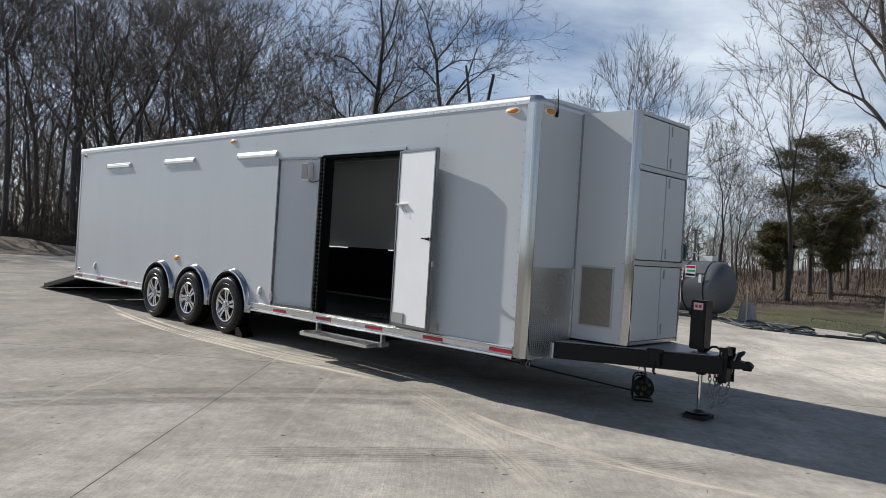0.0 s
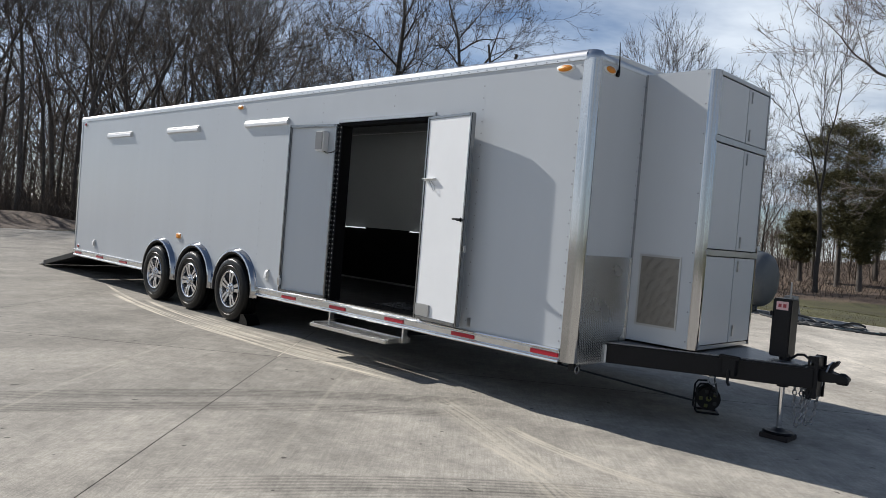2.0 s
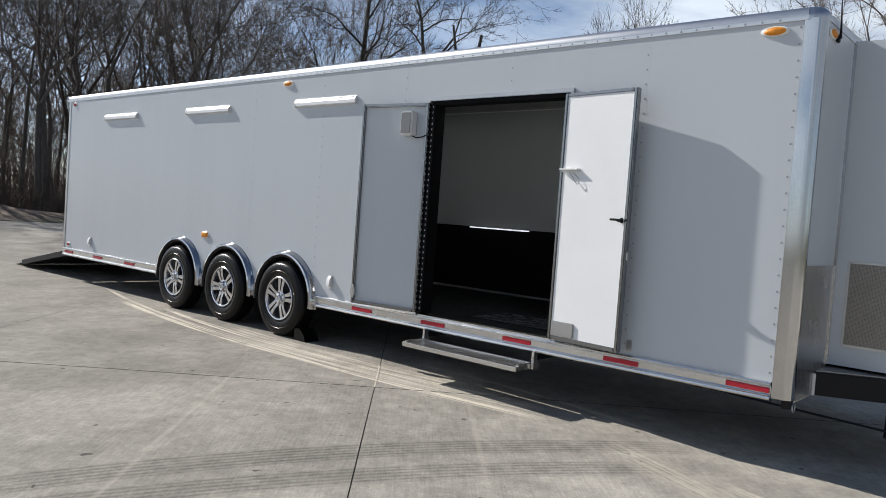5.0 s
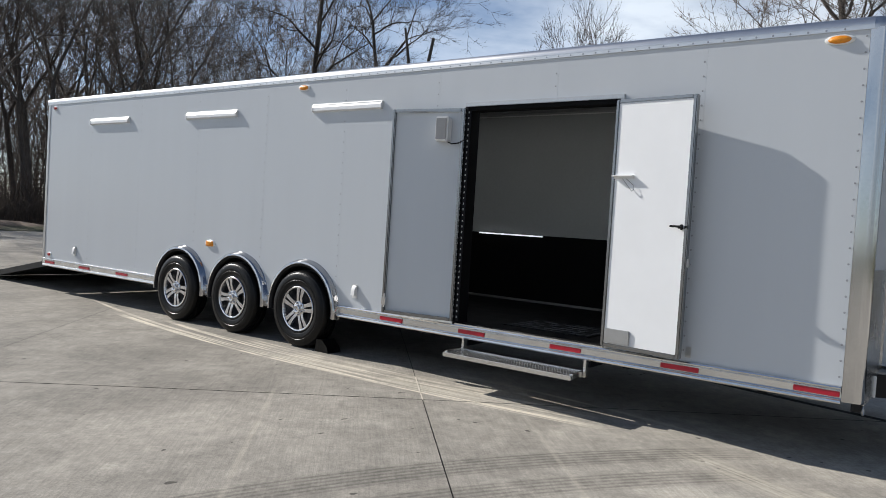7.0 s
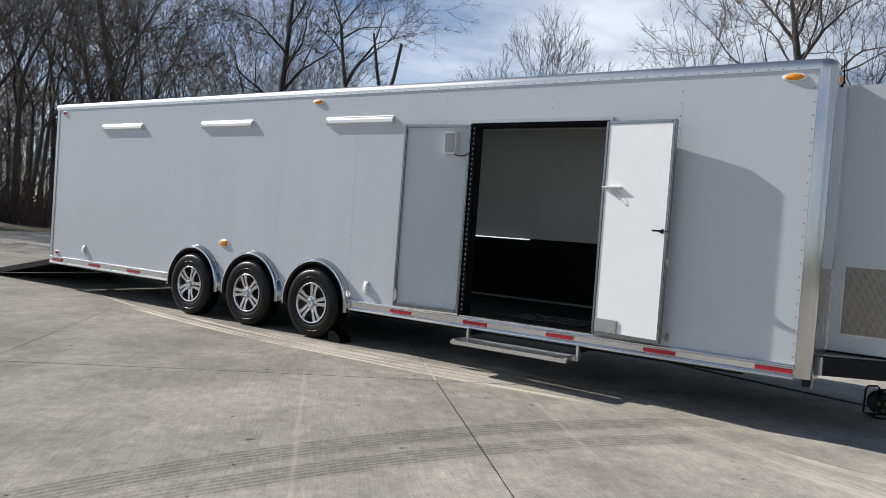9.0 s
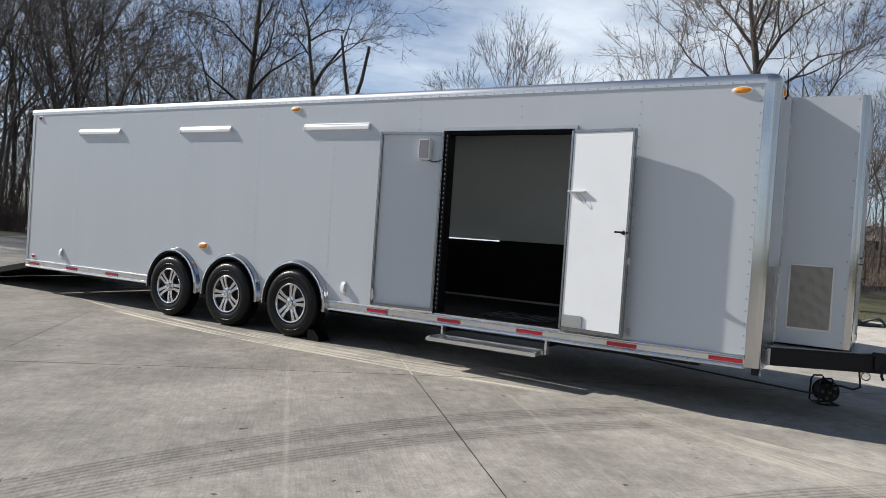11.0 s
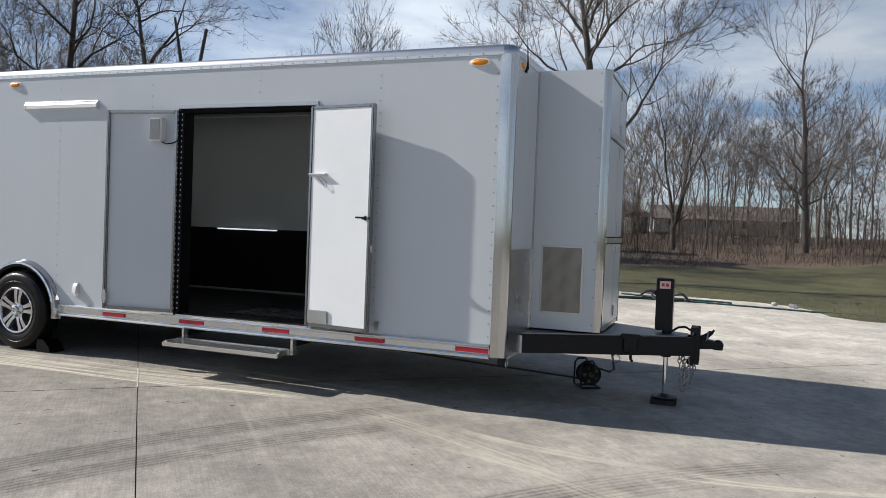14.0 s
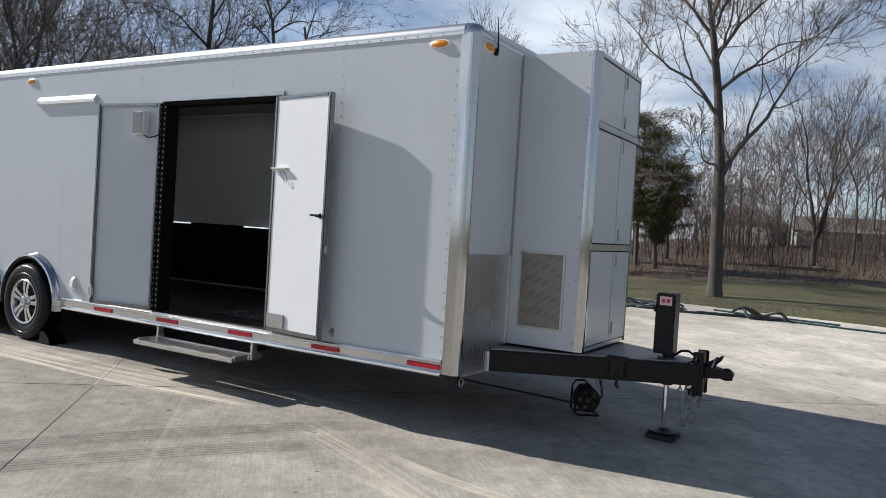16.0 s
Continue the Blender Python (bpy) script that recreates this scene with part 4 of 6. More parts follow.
for sx, cx in ((1, N0), (-1, N1)):
    out = [(cx + sx * 0.06 + 0.064 * math.cos(radians(180 + 90 * k / 8)) * sx, NY + 0.06 + 0.064 * math.sin(radians(180 + 90 * k / 8))) for k in range(9)]
    inn = [(cx + sx * 0.06 + 0.053 * math.cos(radians(180 + 90 * k / 8)) * sx, NY + 0.06 + 0.053 * math.sin(radians(180 + 90 * k / 8))) for k in range(9)]
    part("nose_corner", prism(bmesh.new(), out + [(cx + sx * 0.07, NY - 0.004), (cx + sx * 0.07, NY - 0.001)] + inn[::-1], "z", NB, NT), POLISH, trailer, "rounded polished aluminium corner")
part("nose_frame", one_box(N0 + 0.06, N1 - 0.06, NY + 0.004, NY + 0.03, NB, NB + 0.03), TRIM, trailer, "aluminium locker frame")
part("nose_frame", one_box(N0 + 0.055, N1 - 0.055, NY - 0.006, NY + 0.03, NT - 0.035, NT, bevel=0.004), TRIM, trailer)
for z in (1.485, 2.405):
    part("nose_frame", one_box(N0 + 0.05, N1 - 0.05, NY - 0.012, NY + 0.02, z - 0.024, z + 0.024, bevel=0.004), TRIM, trailer)
for z0, z1 in ((NB + 0.037, 1.452), (1.518, 2.372), (2.438, NT - 0.044)):
    for i, (x0, x1) in enumerate(((N0 + 0.074, 6.843), (6.855, N1 - 0.074))):
        door = part("locker_door", one_box(x0, x1, NY, NY + 0.025, z0, z1, bevel=0.003), WHITE, trailer, "flat white locker door")
        if i:
            for zz in ((z1 - 0.07, z0 + 0.07) if z0 > 1 else (z1 - 0.07, z0 + 0.10)):
                part("locker_latch", one_box(x0 + 0.045, x0 + 0.068, NY - 0.012, NY, zz - 0.05, zz + 0.05, bevel=0.004), TRIM, door, "slim metal latch")

# grille in the near nose side: frame and perforated sheet
gy0, gy1, gz0, gz1 = 4.222, 4.590, 0.832, 1.422
mesh_bm = bmesh.new()
ny, nz = 40, 64
for i in range(ny + 1):
    y = gy0 + 0.015 + (gy1 - gy0 - 0.03) * i / ny
    box(mesh_bm, N0 - 0.004, N0 - 0.0015, y - 0.0022, y + 0.0022, gz0 + 0.01, gz1 - 0.01)
for j in range(nz + 1):
    z = gz0 + 0.015 + (gz1 - gz0 - 0.03) * j / nz
    box(mesh_bm, N0 - 0.0045, N0 - 0.002, gy0 + 0.01, gy1 - 0.01, z - 0.0022, z + 0.0022)
for far in (0, 1):
    grille = part("vent_grille", one_box(N0 - 0.0012, N0 - 0.0002, gy0 + 0.01, gy1 - 0.01, gz0 + 0.01, gz1 - 0.01) if not far else one_box(N1 + 0.0002, N1 + 0.003, gy0, gy1, gz0, gz1), surface("grille_backing", (0.13, 0.115, 0.10), 0.6, 0.4, 0.2, 6, 90, 0.1), trailer, "perforated grey-brown vent grille", round_off=False)
    if not far:
        tagged(part("perforated_sheet", mesh_bm, surface("perforated_metal", (0.29, 0.27, 0.245), 0.45, 0.7, 0.15, 8, 90, 0.05), grille, round_off=False), kind="stuff")
        for s in ((gy0 - 0.006, gy0 + 0.012, gz0 - 0.006, gz1 + 0.006), (gy1 - 0.012, gy1 + 0.006, gz0 - 0.006, gz1 + 0.006), (gy0 + 0.012, gy1 - 0.012, gz0 - 0.006, gz0 + 0.012), (gy0 + 0.012, gy1 - 0.012, gz1 - 0.012, gz1 + 0.006)):
            part("grille_frame", one_box(N0 - 0.008, N0 - 0.0003, *s, bevel=0.002), TRIM, grille, round_off=False)

# aerial on the front face
bm = one_box(5.745, 5.785, YF - 0.02, YF + 0.0, 2.835, 2.885, bevel=0.005)
pipe(bm, [(5.765, YF - 0.022, 2.86), (5.765, YF - 0.02, 2.94), (5.76, YF - 0.012, 3.11)], [0.010, 0.006, 0.003], 8)
part("aerial", bm, BLACK, trailer, "short black whip aerial")

# drawbar: two converging beams, deck, bracket, coupler, jack, chains
for side in (1, -1):
    bm = bmesh.new()
    a, b = Vector((6.78 - side * 0.80, 4.72, 0)), Vector((6.78 - side * 0.075, 3.30, 0))
    d = (b - a).normalized()
    nrm = Vector((-d.y, d.x, 0)) * 0.04
    vs = []
    for p in (a, b):
        for s in (1, -1):
            for z in (0.50, 0.66):
                vs.append(bm.verts.new(p + nrm * s + Vector((0, 0, z))))
    for f in ((0, 1, 3, 2), (4, 6, 7, 5), (0, 4, 5, 1), (2, 3, 7, 6), (1, 5, 7, 3), (0, 2, 6, 4)):
        bm.faces.new([vs[k] for k in f])
    bmesh.ops.bevel(bm, geom=list(bm.edges), offset=0.008, segments=2, affect="EDGES")
    part("drawbar_beam", bm, BLACK, trailer, "black steel drawbar beam")
    part("beam_end", one_box(6.78 - side * 0.85 - 0.008, 6.78 - side * 0.85 + 0.008, YF - 0.022, YF - 0.0045, 0.505, 0.655, bevel=0.004), PLASTIC, trailer, "short white end block")
part("drawbar_deck", prism(bmesh.new(), [(5.98, 4.67), (7.58, 4.67), (6.88, 3.36), (6.68, 3.36)], "z", 0.662, 0.672), DECK, trailer, "dark tread plate drawbar deck", round_off=False)
part("belly_box", one_box(6.45, 7.1, 4.0, 4.6, 0.58, 0.655), BLACK, trailer)
bm = one_box(6.345, 6.40, 3.75, 3.86, 0.53, 0.665, bevel=0.006)
pipe(bm, [(6.345, 3.80, 0.58), (6.335, 3.80, 0.48), (6.34, 3.785, 0.455)], 0.012, 8)
box(bm, 6.34, 6.38, 3.72, 3.89, 0.655, 0.69, bevel=0.008)
part("hose_bracket", bm, BLACK, trailer, "black bracket with hanging hook")
part("safety_ring", lathe(bmesh.new(), [(0.0, 0.030), (0.006, 0.034), (0.0, 0.038), (-0.006, 0.034), (0.0, 0.030)], 20, "x", (6.33, 3.92, 0.47)), GALV, trailer, "steel tie ring")
part("corner_bracket", one_box(5.53, 5.62, 4.69, 4.75, 0.455, 0.52, bevel=0.005), BLACK, trailer, "small black corner bracket")
part("safety_ring", lathe(bmesh.new(), [(0.0, 0.024), (0.005, 0.028), (0.0, 0.032), (-0.005, 0.028), (0.0, 0.024)], 18, "y", (5.56, 4.682, 0.468)), TRIM, trailer)

coupler = part("coupler", one_box(6.70, 6.86, 3.27, 3.325, 0.43, 0.745, bevel=0.006), BLACK, trailer, "black adjustable coupler on a channel plate")
for z in (0.47, 0.53, 0.69):
    part("bolt", pipe(bmesh.new(), [(6.685, 3.30, z), (6.875, 3.30, z)], 0.013, 8), GALV, coupler)
bm = bmesh.new()
prism(bm, [(3.28, 0.655), (3.20, 0.65), (3.15, 0.63), (3.11, 0.635), (3.075, 0.63), (3.055, 0.605), (3.065, 0.58), (3.12, 0.575), (3.17, 0.565), (3.28, 0.555)], "x", 6.735, 6.825)
bmesh.ops.bevel(bm, geom=list(bm.edges), offset=0.006, segments=1, affect="EDGES")
part("coupler_head", bm, BLACK, coupler, "black ball coupler head")
part("coupler_latch", pipe(bmesh.new(), [(6.78, 3.26, 0.655), (6.77, 3.21, 0.685), (6.77, 3.17, 0.715), (6.775, 3.155, 0.705)], 0.011, 8), BLACK, coupler)
part("lock_pin", pipe(bmesh.new(), [(6.70, 3.20, 0.645), (6.73, 3.19, 0.70), (6.77, 3.185, 0.715), (6.82, 3.19, 0.69), (6.85, 3.20, 0.64)], 0.007, 6), GALV, coupler, "bent steel lock pin")
for x0 in (6.685, 6.855):
    part("channel_flange", one_box(x0, x0 + 0.02, 3.255, 3.335, 0.425, 0.75, bevel=0.004), BLACK, coupler, "black channel flange with bolt holes")
part("ball_socket", lathe(bmesh.new(), [(0.56, 0.001), (0.56, 0.04), (0.57, 0.044), (0.61, 0.044), (0.632, 0.036), (0.645, 0.018), (0.646, 0.001)], 20, "z", (6.78, 3.105, 0)), BLACK, coupler, "black rounded ball socket")
part("latch_trigger", prism(bmesh.new(), [(3.235, 0.655), (3.20, 0.70), (3.165, 0.712), (3.15, 0.735), (3.135, 0.728), (3.15, 0.695), (3.175, 0.67), (3.19, 0.65)], "x", 6.755, 6.805), BLACK, coupler)
part("clevis_hook", pipe(bmesh.new(), [(6.70, 3.31, 0.50), (6.69, 3.29, 0.46), (6.69, 3.31, 0.42), (6.695, 3.345, 0.43), (6.70, 3.35, 0.47)], 0.011, 8), BLACK, coupler)
part("coupler_spring", one_box(6.745, 6.815, 3.20, 3.26, 0.655, 0.675, bevel=0.006), BLACK, coupler)

jack = part("jack", one_box(6.70, 6.86, 3.495, 3.642, 0.70, 1.165, bevel=0.008), BLACK, trailer, "black electric tongue jack with tall housing")
part("jack_neck", pipe(bmesh.new(), [(6.78, 3.54, 0.655), (6.78, 3.54, 0.71)], 0.045, 14), BLACK, jack)
part("jack_leg", pipe(bmesh.new(), [(6.78, 3.54, 0.07), (6.78, 3.54, 0.66)], 0.021, 14), CHROME, jack, "bright steel jack leg")
part("jack_collar", pipe(bmesh.new(), [(6.78, 3.54, 0.46), (6.78, 3.54, 0.50)], 0.045, 14), BLACK, jack)
part("jack_foot", lathe(bmesh.new(), [(0.052, 0.001), (0.052, 0.115), (0.062, 0.12), (0.072, 0.11), (0.078, 0.06), (0.095, 0.03), (0.095, 0.001)], 28, "z", (6.78, 3.54, 0.03)), BLACK, jack, "round black jack foot")
badge = part("badge", one_box(6.694, 6.6995, 3.52, 3.612, 1.075, 1.142), PINK, jack, "pale red plate with dark red print", round_off=False)
for y0, y1 in ((3.572, 3.596), (3.534, 3.560)):
    part("print_mark", one_box(6.6922, 6.694, y0, y1, 1.095, 1.123), MARK, badge, round_off=False)
part("jack_switch", one_box(6.68, 6.70, 3.632, 3.652, 1.02, 1.06, bevel=0.004), BLACK, jack)
part("jack_cable", pipe(bmesh.new(), [(6.80, 3.50, 0.69), (6.76, 3.44, 0.735), (6.73, 3.38, 0.745), (6.71, 3.33, 0.72), (6.70, 3.29, 0.67)], 0.010, 8), BLACK, jack, "black cable loop")


def link_mesh():
    bm = bmesh.new()
    loop = [(0.014 * math.cos(q), 0, 0.023 * math.sin(q)) for q in (2 * math.pi * k / 10 for k in range(10))]
    pipe(bm, loop + [loop[0]], 0.0058, 5, ends=False)
    me = bpy.data.meshes.new("chain_link")
    bm.to_mesh(me)
    bm.free()
    smooth(me, 80)
    me.materials.append(GALV)
    return me


LINK = link_mesh()
for x, y0, z0, y1, z1, sag in ((6.70, 3.42, 0.50, 3.31, 0.72, 0.50), (6.72, 3.38, 0.50, 3.29, 0.55, 0.26), (6.845, 3.40, 0.50, 3.27, 0.62, 0.47)):
    chain = part("safety_chain", pipe(bmesh.new(), [(x, y0, z0 - 0.02), (x, y0, z0 + 0.01)], 0.008, 8), GALV, trailer, "galvanised safety chain")
    pts = []
    for k in range(90):
        s = k / 89
        pts.append(Vector((x, y0 + (y1 - y0) * s, z0 + (z1 - z0) * s - sag * 4 * s * (1 - s) * (1 - 0.35 * s))))
    last = pts[0]
    k = 0
    for p in pts[1:]:
        if (p - last).length > 0.034:
            d = (p - last).normalized()
            ob = new("chain_link", LINK)
            ob.parent = chain
            ob.matrix_basis = Matrix.Translation((p + last) / 2 - HOME[trailer]) @ d.to_track_quat("Z", "Y").to_matrix().to_4x4() @ Matrix.Rotation(math.pi / 2 * (k % 2), 4, "Z")
            last, k = p, k + 1

# rear ramp, lowered to the ground
gz = ground_z(18)
ramp = part("rear_ramp", prism(bmesh.new(), [(15.70, 0.50), (15.70, 0.565), (17.55, 0.235), (17.55, 0.17)], "x", XN + 0.09, XF - 0.09), DARKALU, trailer, "lowered rear ramp door with dark surface", round_off=False)
part("ramp_flap", prism(bmesh.new(), [(17.55, 0.20), (17.55, 0.232), (17.98, gz + 0.016), (17.98, gz + 0.002)], "x", XN + 0.12, XF - 0.12), TREAD, ramp, "tread plate ramp flap", round_off=False)
for x in (XN + 0.075, XF - 0.105):
    part("ramp_edge", prism(bmesh.new(), [(15.68, 0.49), (15.68, 0.58), (17.56, 0.245), (17.56, 0.16)], "x", x, x + 0.03), BLACK, ramp, round_off=False)


# ---- things on the slabs ----
YELLOWGREEN = surface("yellow_green_mark", (0.10, 0.11, 0.025), 0.5, 0, 0.2, 20, 90, 0.05)
reel = thing("cable_reel", (6.93, 4.22, ground_z(4.2)), "black cable reel with tubular stand on the concrete", "cable reel")
g0 = ground_z(4.2)
reel.rotation_euler, reel.scale = (0, 0, 0.55), (0.82, 0.82, 0.82)
reel.location += Vector((0.12, 0.05, 0))
part("drum", lathe(bmesh.new(), [(-0.085, 0.001), (-0.085, 0.125), (-0.075, 0.128), (-0.07, 0.075), (0.07, 0.075), (0.075, 0.128), (0.085, 0.125), (0.085, 0.001)], 28, "x", (6.93, 4.22, g0 + 0.165)), BLACK, reel, "black plastic drum")
bm = bmesh.new()
for k in range(9):
    for r in (0.082, 0.096, 0.108):
        lathe(bm, [(-0.0665 + k * 0.0166 - 0.007, r), (-0.0665 + k * 0.0166, r + 0.008), (-0.0665 + k * 0.0166 + 0.007, r)], 20, "x", (6.93, 4.22, g0 + 0.165))
part("wound_cable", bm, HOSE, reel, "wound black cable")
for x in (6.82, 7.04):
    part("stand", pipe(bmesh.new(), [(x, 4.22 + dy, g0 + dz) for dy, dz in ((-0.11, 0.012), (0.11, 0.012), (0.135, 0.03), (0.13, 0.28), (0.10, 0.325), (0.0, 0.33), (-0.02, 0.31), (0.0, 0.165))], 0.011, 8), BLACK, reel, "bent black tube")
for y in (4.11, 4.33):
    part("cross_bar", pipe(bmesh.new(), [(6.82, y, g0 + 0.014), (7.04, y, g0 + 0.014)], 0.011, 8), BLACK, reel)
part("hub_cap", lathe(bmesh.new(), [(-0.085, 0.03), (-0.10, 0.026), (-0.105, 0.001)], 16, "x", (6.93, 4.22, g0 + 0.165)), YELLOWGREEN, reel, "yellow-green hub")
for k in range(5):
    q = 2 * math.pi * k / 5
    part("socket", one_box(6.838, 6.846, 4.22 + 0.08 * math.cos(q) - 0.02, 4.22 + 0.08 * math.cos(q) + 0.02, g0 + 0.165 + 0.08 * math.sin(q) - 0.02, g0 + 0.165 + 0.08 * math.sin(q) + 0.02, bevel=0.004), HOSE if k % 2 else YELLOWGREEN, reel)

cord = []
for k in range(25):
    s = k / 24
    cord.append((6.94 - 1.01 * s, 4.32 + 2.90 * s, g0 + 0.10 + 0.37 * s - 0.015 * math.sin(math.pi * s)))
lead = part("power_cable", pipe(bmesh.new(), [(6.50, 3.98, 0.56), (6.50, 3.975, 0.46), (6.53, 3.96, 0.34), (6.66, 4.02, 0.29), (6.84, 4.13, 0.28), (6.95, 4.20, 0.26)], 0.009, 8), HOSE)
tagged(lead, "short black cable hanging from the drawbar to the reel", "cable")
cable = part("power_cable", pipe(bmesh.new(), cord, 0.009, 8), HOSE)
tagged(cable, "black power cable running from the reel up under the trailer", "cable")

pad = part("jack_pad", one_box(6.675, 6.885, 3.43, 3.65, ground_z(3.54) + 0.001, 0.082, bevel=0.005), WOOD)
tagged(pad, "dark reddish wooden pad beneath the jack foot", "wood block")
g1 = ground_z(9.38)
chock = part("wheel_chock", prism(bmesh.new(), [(9.61, g1 + 0.004), (9.60, g1 + 0.125), (9.52, g1 + 0.13), (9.44, g1 + 0.06), (9.42, g1 + 0.004)], "x", 5.41, 5.59), RUBBER)
tagged(chock, "black rubber wheel chock against the front tyre", "wheel chock")


# ---- the yard ----
LOT = [(19.8, 36.0), (19.8, 8.0), (19.7, 2.3), (19.3, 1.6), (18.4, 1.2), (17.2, 1.0), (16.7, 0.5), (16.5, -1.0), (16.5, -30.0), (-38.0, -30.0), (-38.0, 36.0)]
MID = Vector((3.0, 6.0))


def lot_reach(q):
    """How far the slabs reach from the middle in a direction."""
    d = Vector((math.cos(q), math.sin(q)))
    best = 1e9
    for (ax, ay), (bx, by) in zip(LOT, LOT[1:] + LOT[:1]):
        ex, ey = bx - ax, by - ay
        det = d.x * -ey + ex * d.y
        if abs(det) < 1e-9:
            continue
        rx, ry = ax - MID.x, ay - MID.y
        t = (rx * -ey + ex * ry) / det
        s = (d.x * ry - d.y * rx) / det
        if t > 0 and -1e-6 <= s <= 1 + 1e-6:
            best = min(best, t)
    return best


def land_z(x, y, out):
    """Height of the open ground at so many metres outside the slabs."""
    z = ground_z(y) - 0.02 + 0.05 * min(1, out / 0.3)
    s = min(1.0, max(0.0, out / 30.0)) * min(1.0, max(0.0, (x - 16) / 8)) * min(1.0, max(0.0, (60 - y) / 20))
    z -= 1.75 * s * s * (3 - 2 * s)
    z += 0.053 * min(95.0, max(0.0, out - 33.0)) * min(1.0, max(0.0, (x - 30) / 15)) * min(1.0, max(0.0, (58 - y) / 25))
    z += 0.18 * noise.noise(Vector((x * 0.11, y * 0.11, 0.3))) * min(1, out / 6) + 0.03 * noise.noise(Vector((x * 0.7, y * 0.7, 2.0))) * min(1, out / 2)
    if y > 36 and x < 24:
        z += 0.75 * math.exp(-((y - 41 - 1.2 * noise.noise(Vector((x * 0.15, 0, 5)))) / 2.2) ** 2) * (0.75 + 0.5 * noise.noise(Vector((x * 0.45, y * 0.4, 7.0)))) * min(1, max(0, (18 - x) / 5))
    return z


def lie(x, y):
    """Height of the open ground at a place."""
    return land_z(x, y, max(0.0, math.hypot(x - MID.x, y - MID.y) - lot_reach(math.atan2(y - MID.y, x - MID.x))))


angles = sorted({*[math.pi * 2 * k / 540 - math.pi for k in range(540)], *[math.atan2(y - MID.y, x - MID.x) for x, y in LOT]})
outs = [-1.0, -0.15, 0.0, 0.25, 0.7, 1.4, 2.3, 3.3, 4.4, 5.6, 7, 8.5, 10, 12, 15, 19, 24, 30, 38, 50, 70, 110, 200, 450, 1200]
verts, faces = [(MID.x, MID.y, -0.3)], []
for q in angles:
    r = lot_reach(q)
    for o in outs:
        x, y = MID.x + (r + o) * math.cos(q), MID.y + (r + o) * math.sin(q)
        verts.append((x, y, -0.3 if o < -0.1 else land_z(x, y, max(0, o))))
na, no = len(angles), len(outs)
for i in range(na):
    j = (i + 1) % na
    faces.append((0, 1 + i * no, 1 + j * no))
    for k in range(no - 1):
        faces.append((1 + i * no + k, 1 + i * no + k + 1, 1 + j * no + k + 1, 1 + j * no + k))
me = bpy.data.meshes.new("ground")
me.from_pydata(verts, [], faces)
smooth(me, 180)
tagged(link("ground", me, LAND), "mown grass, bare soil and brown leaf litter around the yard", "ground", kind="structure")


def clip_lot(poly):
    """The part of a convex polygon that lies on the slabs' rectangle."""
    for ax, lim, sign in ((0, 20.1, 1), (0, -38.2, -1), (1, 36.2, 1), (1, -30.2, -1)):
        out = []
        for p, q in zip(poly, poly[1:] + poly[:1]):
            a, b = sign * (lim - p[ax]), sign * (lim - q[ax])
            if a >= 0:
                out.append(p)
            if a * b < 0:
                t = a / (a - b)
                out.append((p[0] + (q[0] - p[0]) * t, p[1] + (q[1] - p[1]) * t))
        poly = out
        if len(poly) < 3:
            return []
    return poly


def draped(poly, lift):
    """A level polygon cut along y and laid on the yard's slope."""
    bm = bmesh.new()
    bm.faces.new([bm.verts.new((x, y, 0)) for x, y in poly])
    y0, y1 = min(p[1] for p in poly), max(p[1] for p in poly)
    for k in range(9):
        y = -0.5 + 11.0 * k / 8
        if y0 < y < y1:
            bmesh.ops.bisect_plane(bm, geom=[*bm.verts, *bm.edges, *bm.faces], plane_co=(0, y, 0), plane_no=(0, 1, 0))
    for v in bm.verts:
        v.co.z = ground_z(v.co.y) + lift
    return bm


base = draped(clip_lot([(-100, -100), (100, -100), (100, 100), (-100, 100)]), -0.02)
pavement = tagged(part("pavement", base, FILL, round_off=False), "concrete yard with dark saw-cut joints between broom-finished slabs", "pavement", kind="structure")


# ---- trees ----
class Limbs:
    """Tapered tubes gathered into one mesh."""

    def __init__(self):
        self.v, self.f = [], []

    def add(self, path, radii, sides):
        start = len(self.v)
        up = Vector((0.3, 0.2, 0.93))
        for i, p in enumerate(path):
            d = path[min(i + 1, len(path) - 1)] - path[max(i - 1, 0)]
            a = d.cross(up)
            if a.length < 1e-4:
                a = d.cross(Vector((1, 0, 0)))
            a.normalize()
            b = d.cross(a).normalized()
            for k in range(sides):
                q = 2 * math.pi * k / sides
                self.v.append(p + (a * math.cos(q) + b * math.sin(q)) * radii[i])
        for i in range(len(path) - 1):
            for k in range(sides):
                n = (k + 1) % sides
                self.f.append((start + i * sides + k, start + i * sides + n, start + (i + 1) * sides + n, start + (i + 1) * sides + k))

    def spike(self, a, b, r):
        start = len(self.v)
        d = (b - a).normalized()
        u = d.cross(Vector((0.36, 0.52, 0.77))).normalized()
        w = d.cross(u)
        for k in range(3):
            q = 2 * math.pi * k / 3
            self.v.append(a + (u * math.cos(q) + w * math.sin(q)) * r)
        self.v.append(b)
        self.f += [(start, start + 1, start + 3), (start + 1, start + 2, start + 3), (start + 2, start, start + 3)]

    def mesh(self, name, material):
        me = bpy.data.meshes.new(name)
        me.from_pydata(self.v, [], self.f)
        smooth(me, 180)
        me.materials.append(material)
        return me


def jitter(rng, k):
    return Vector((rng.gauss(0, k), rng.gauss(0, k), rng.gauss(0, k)))


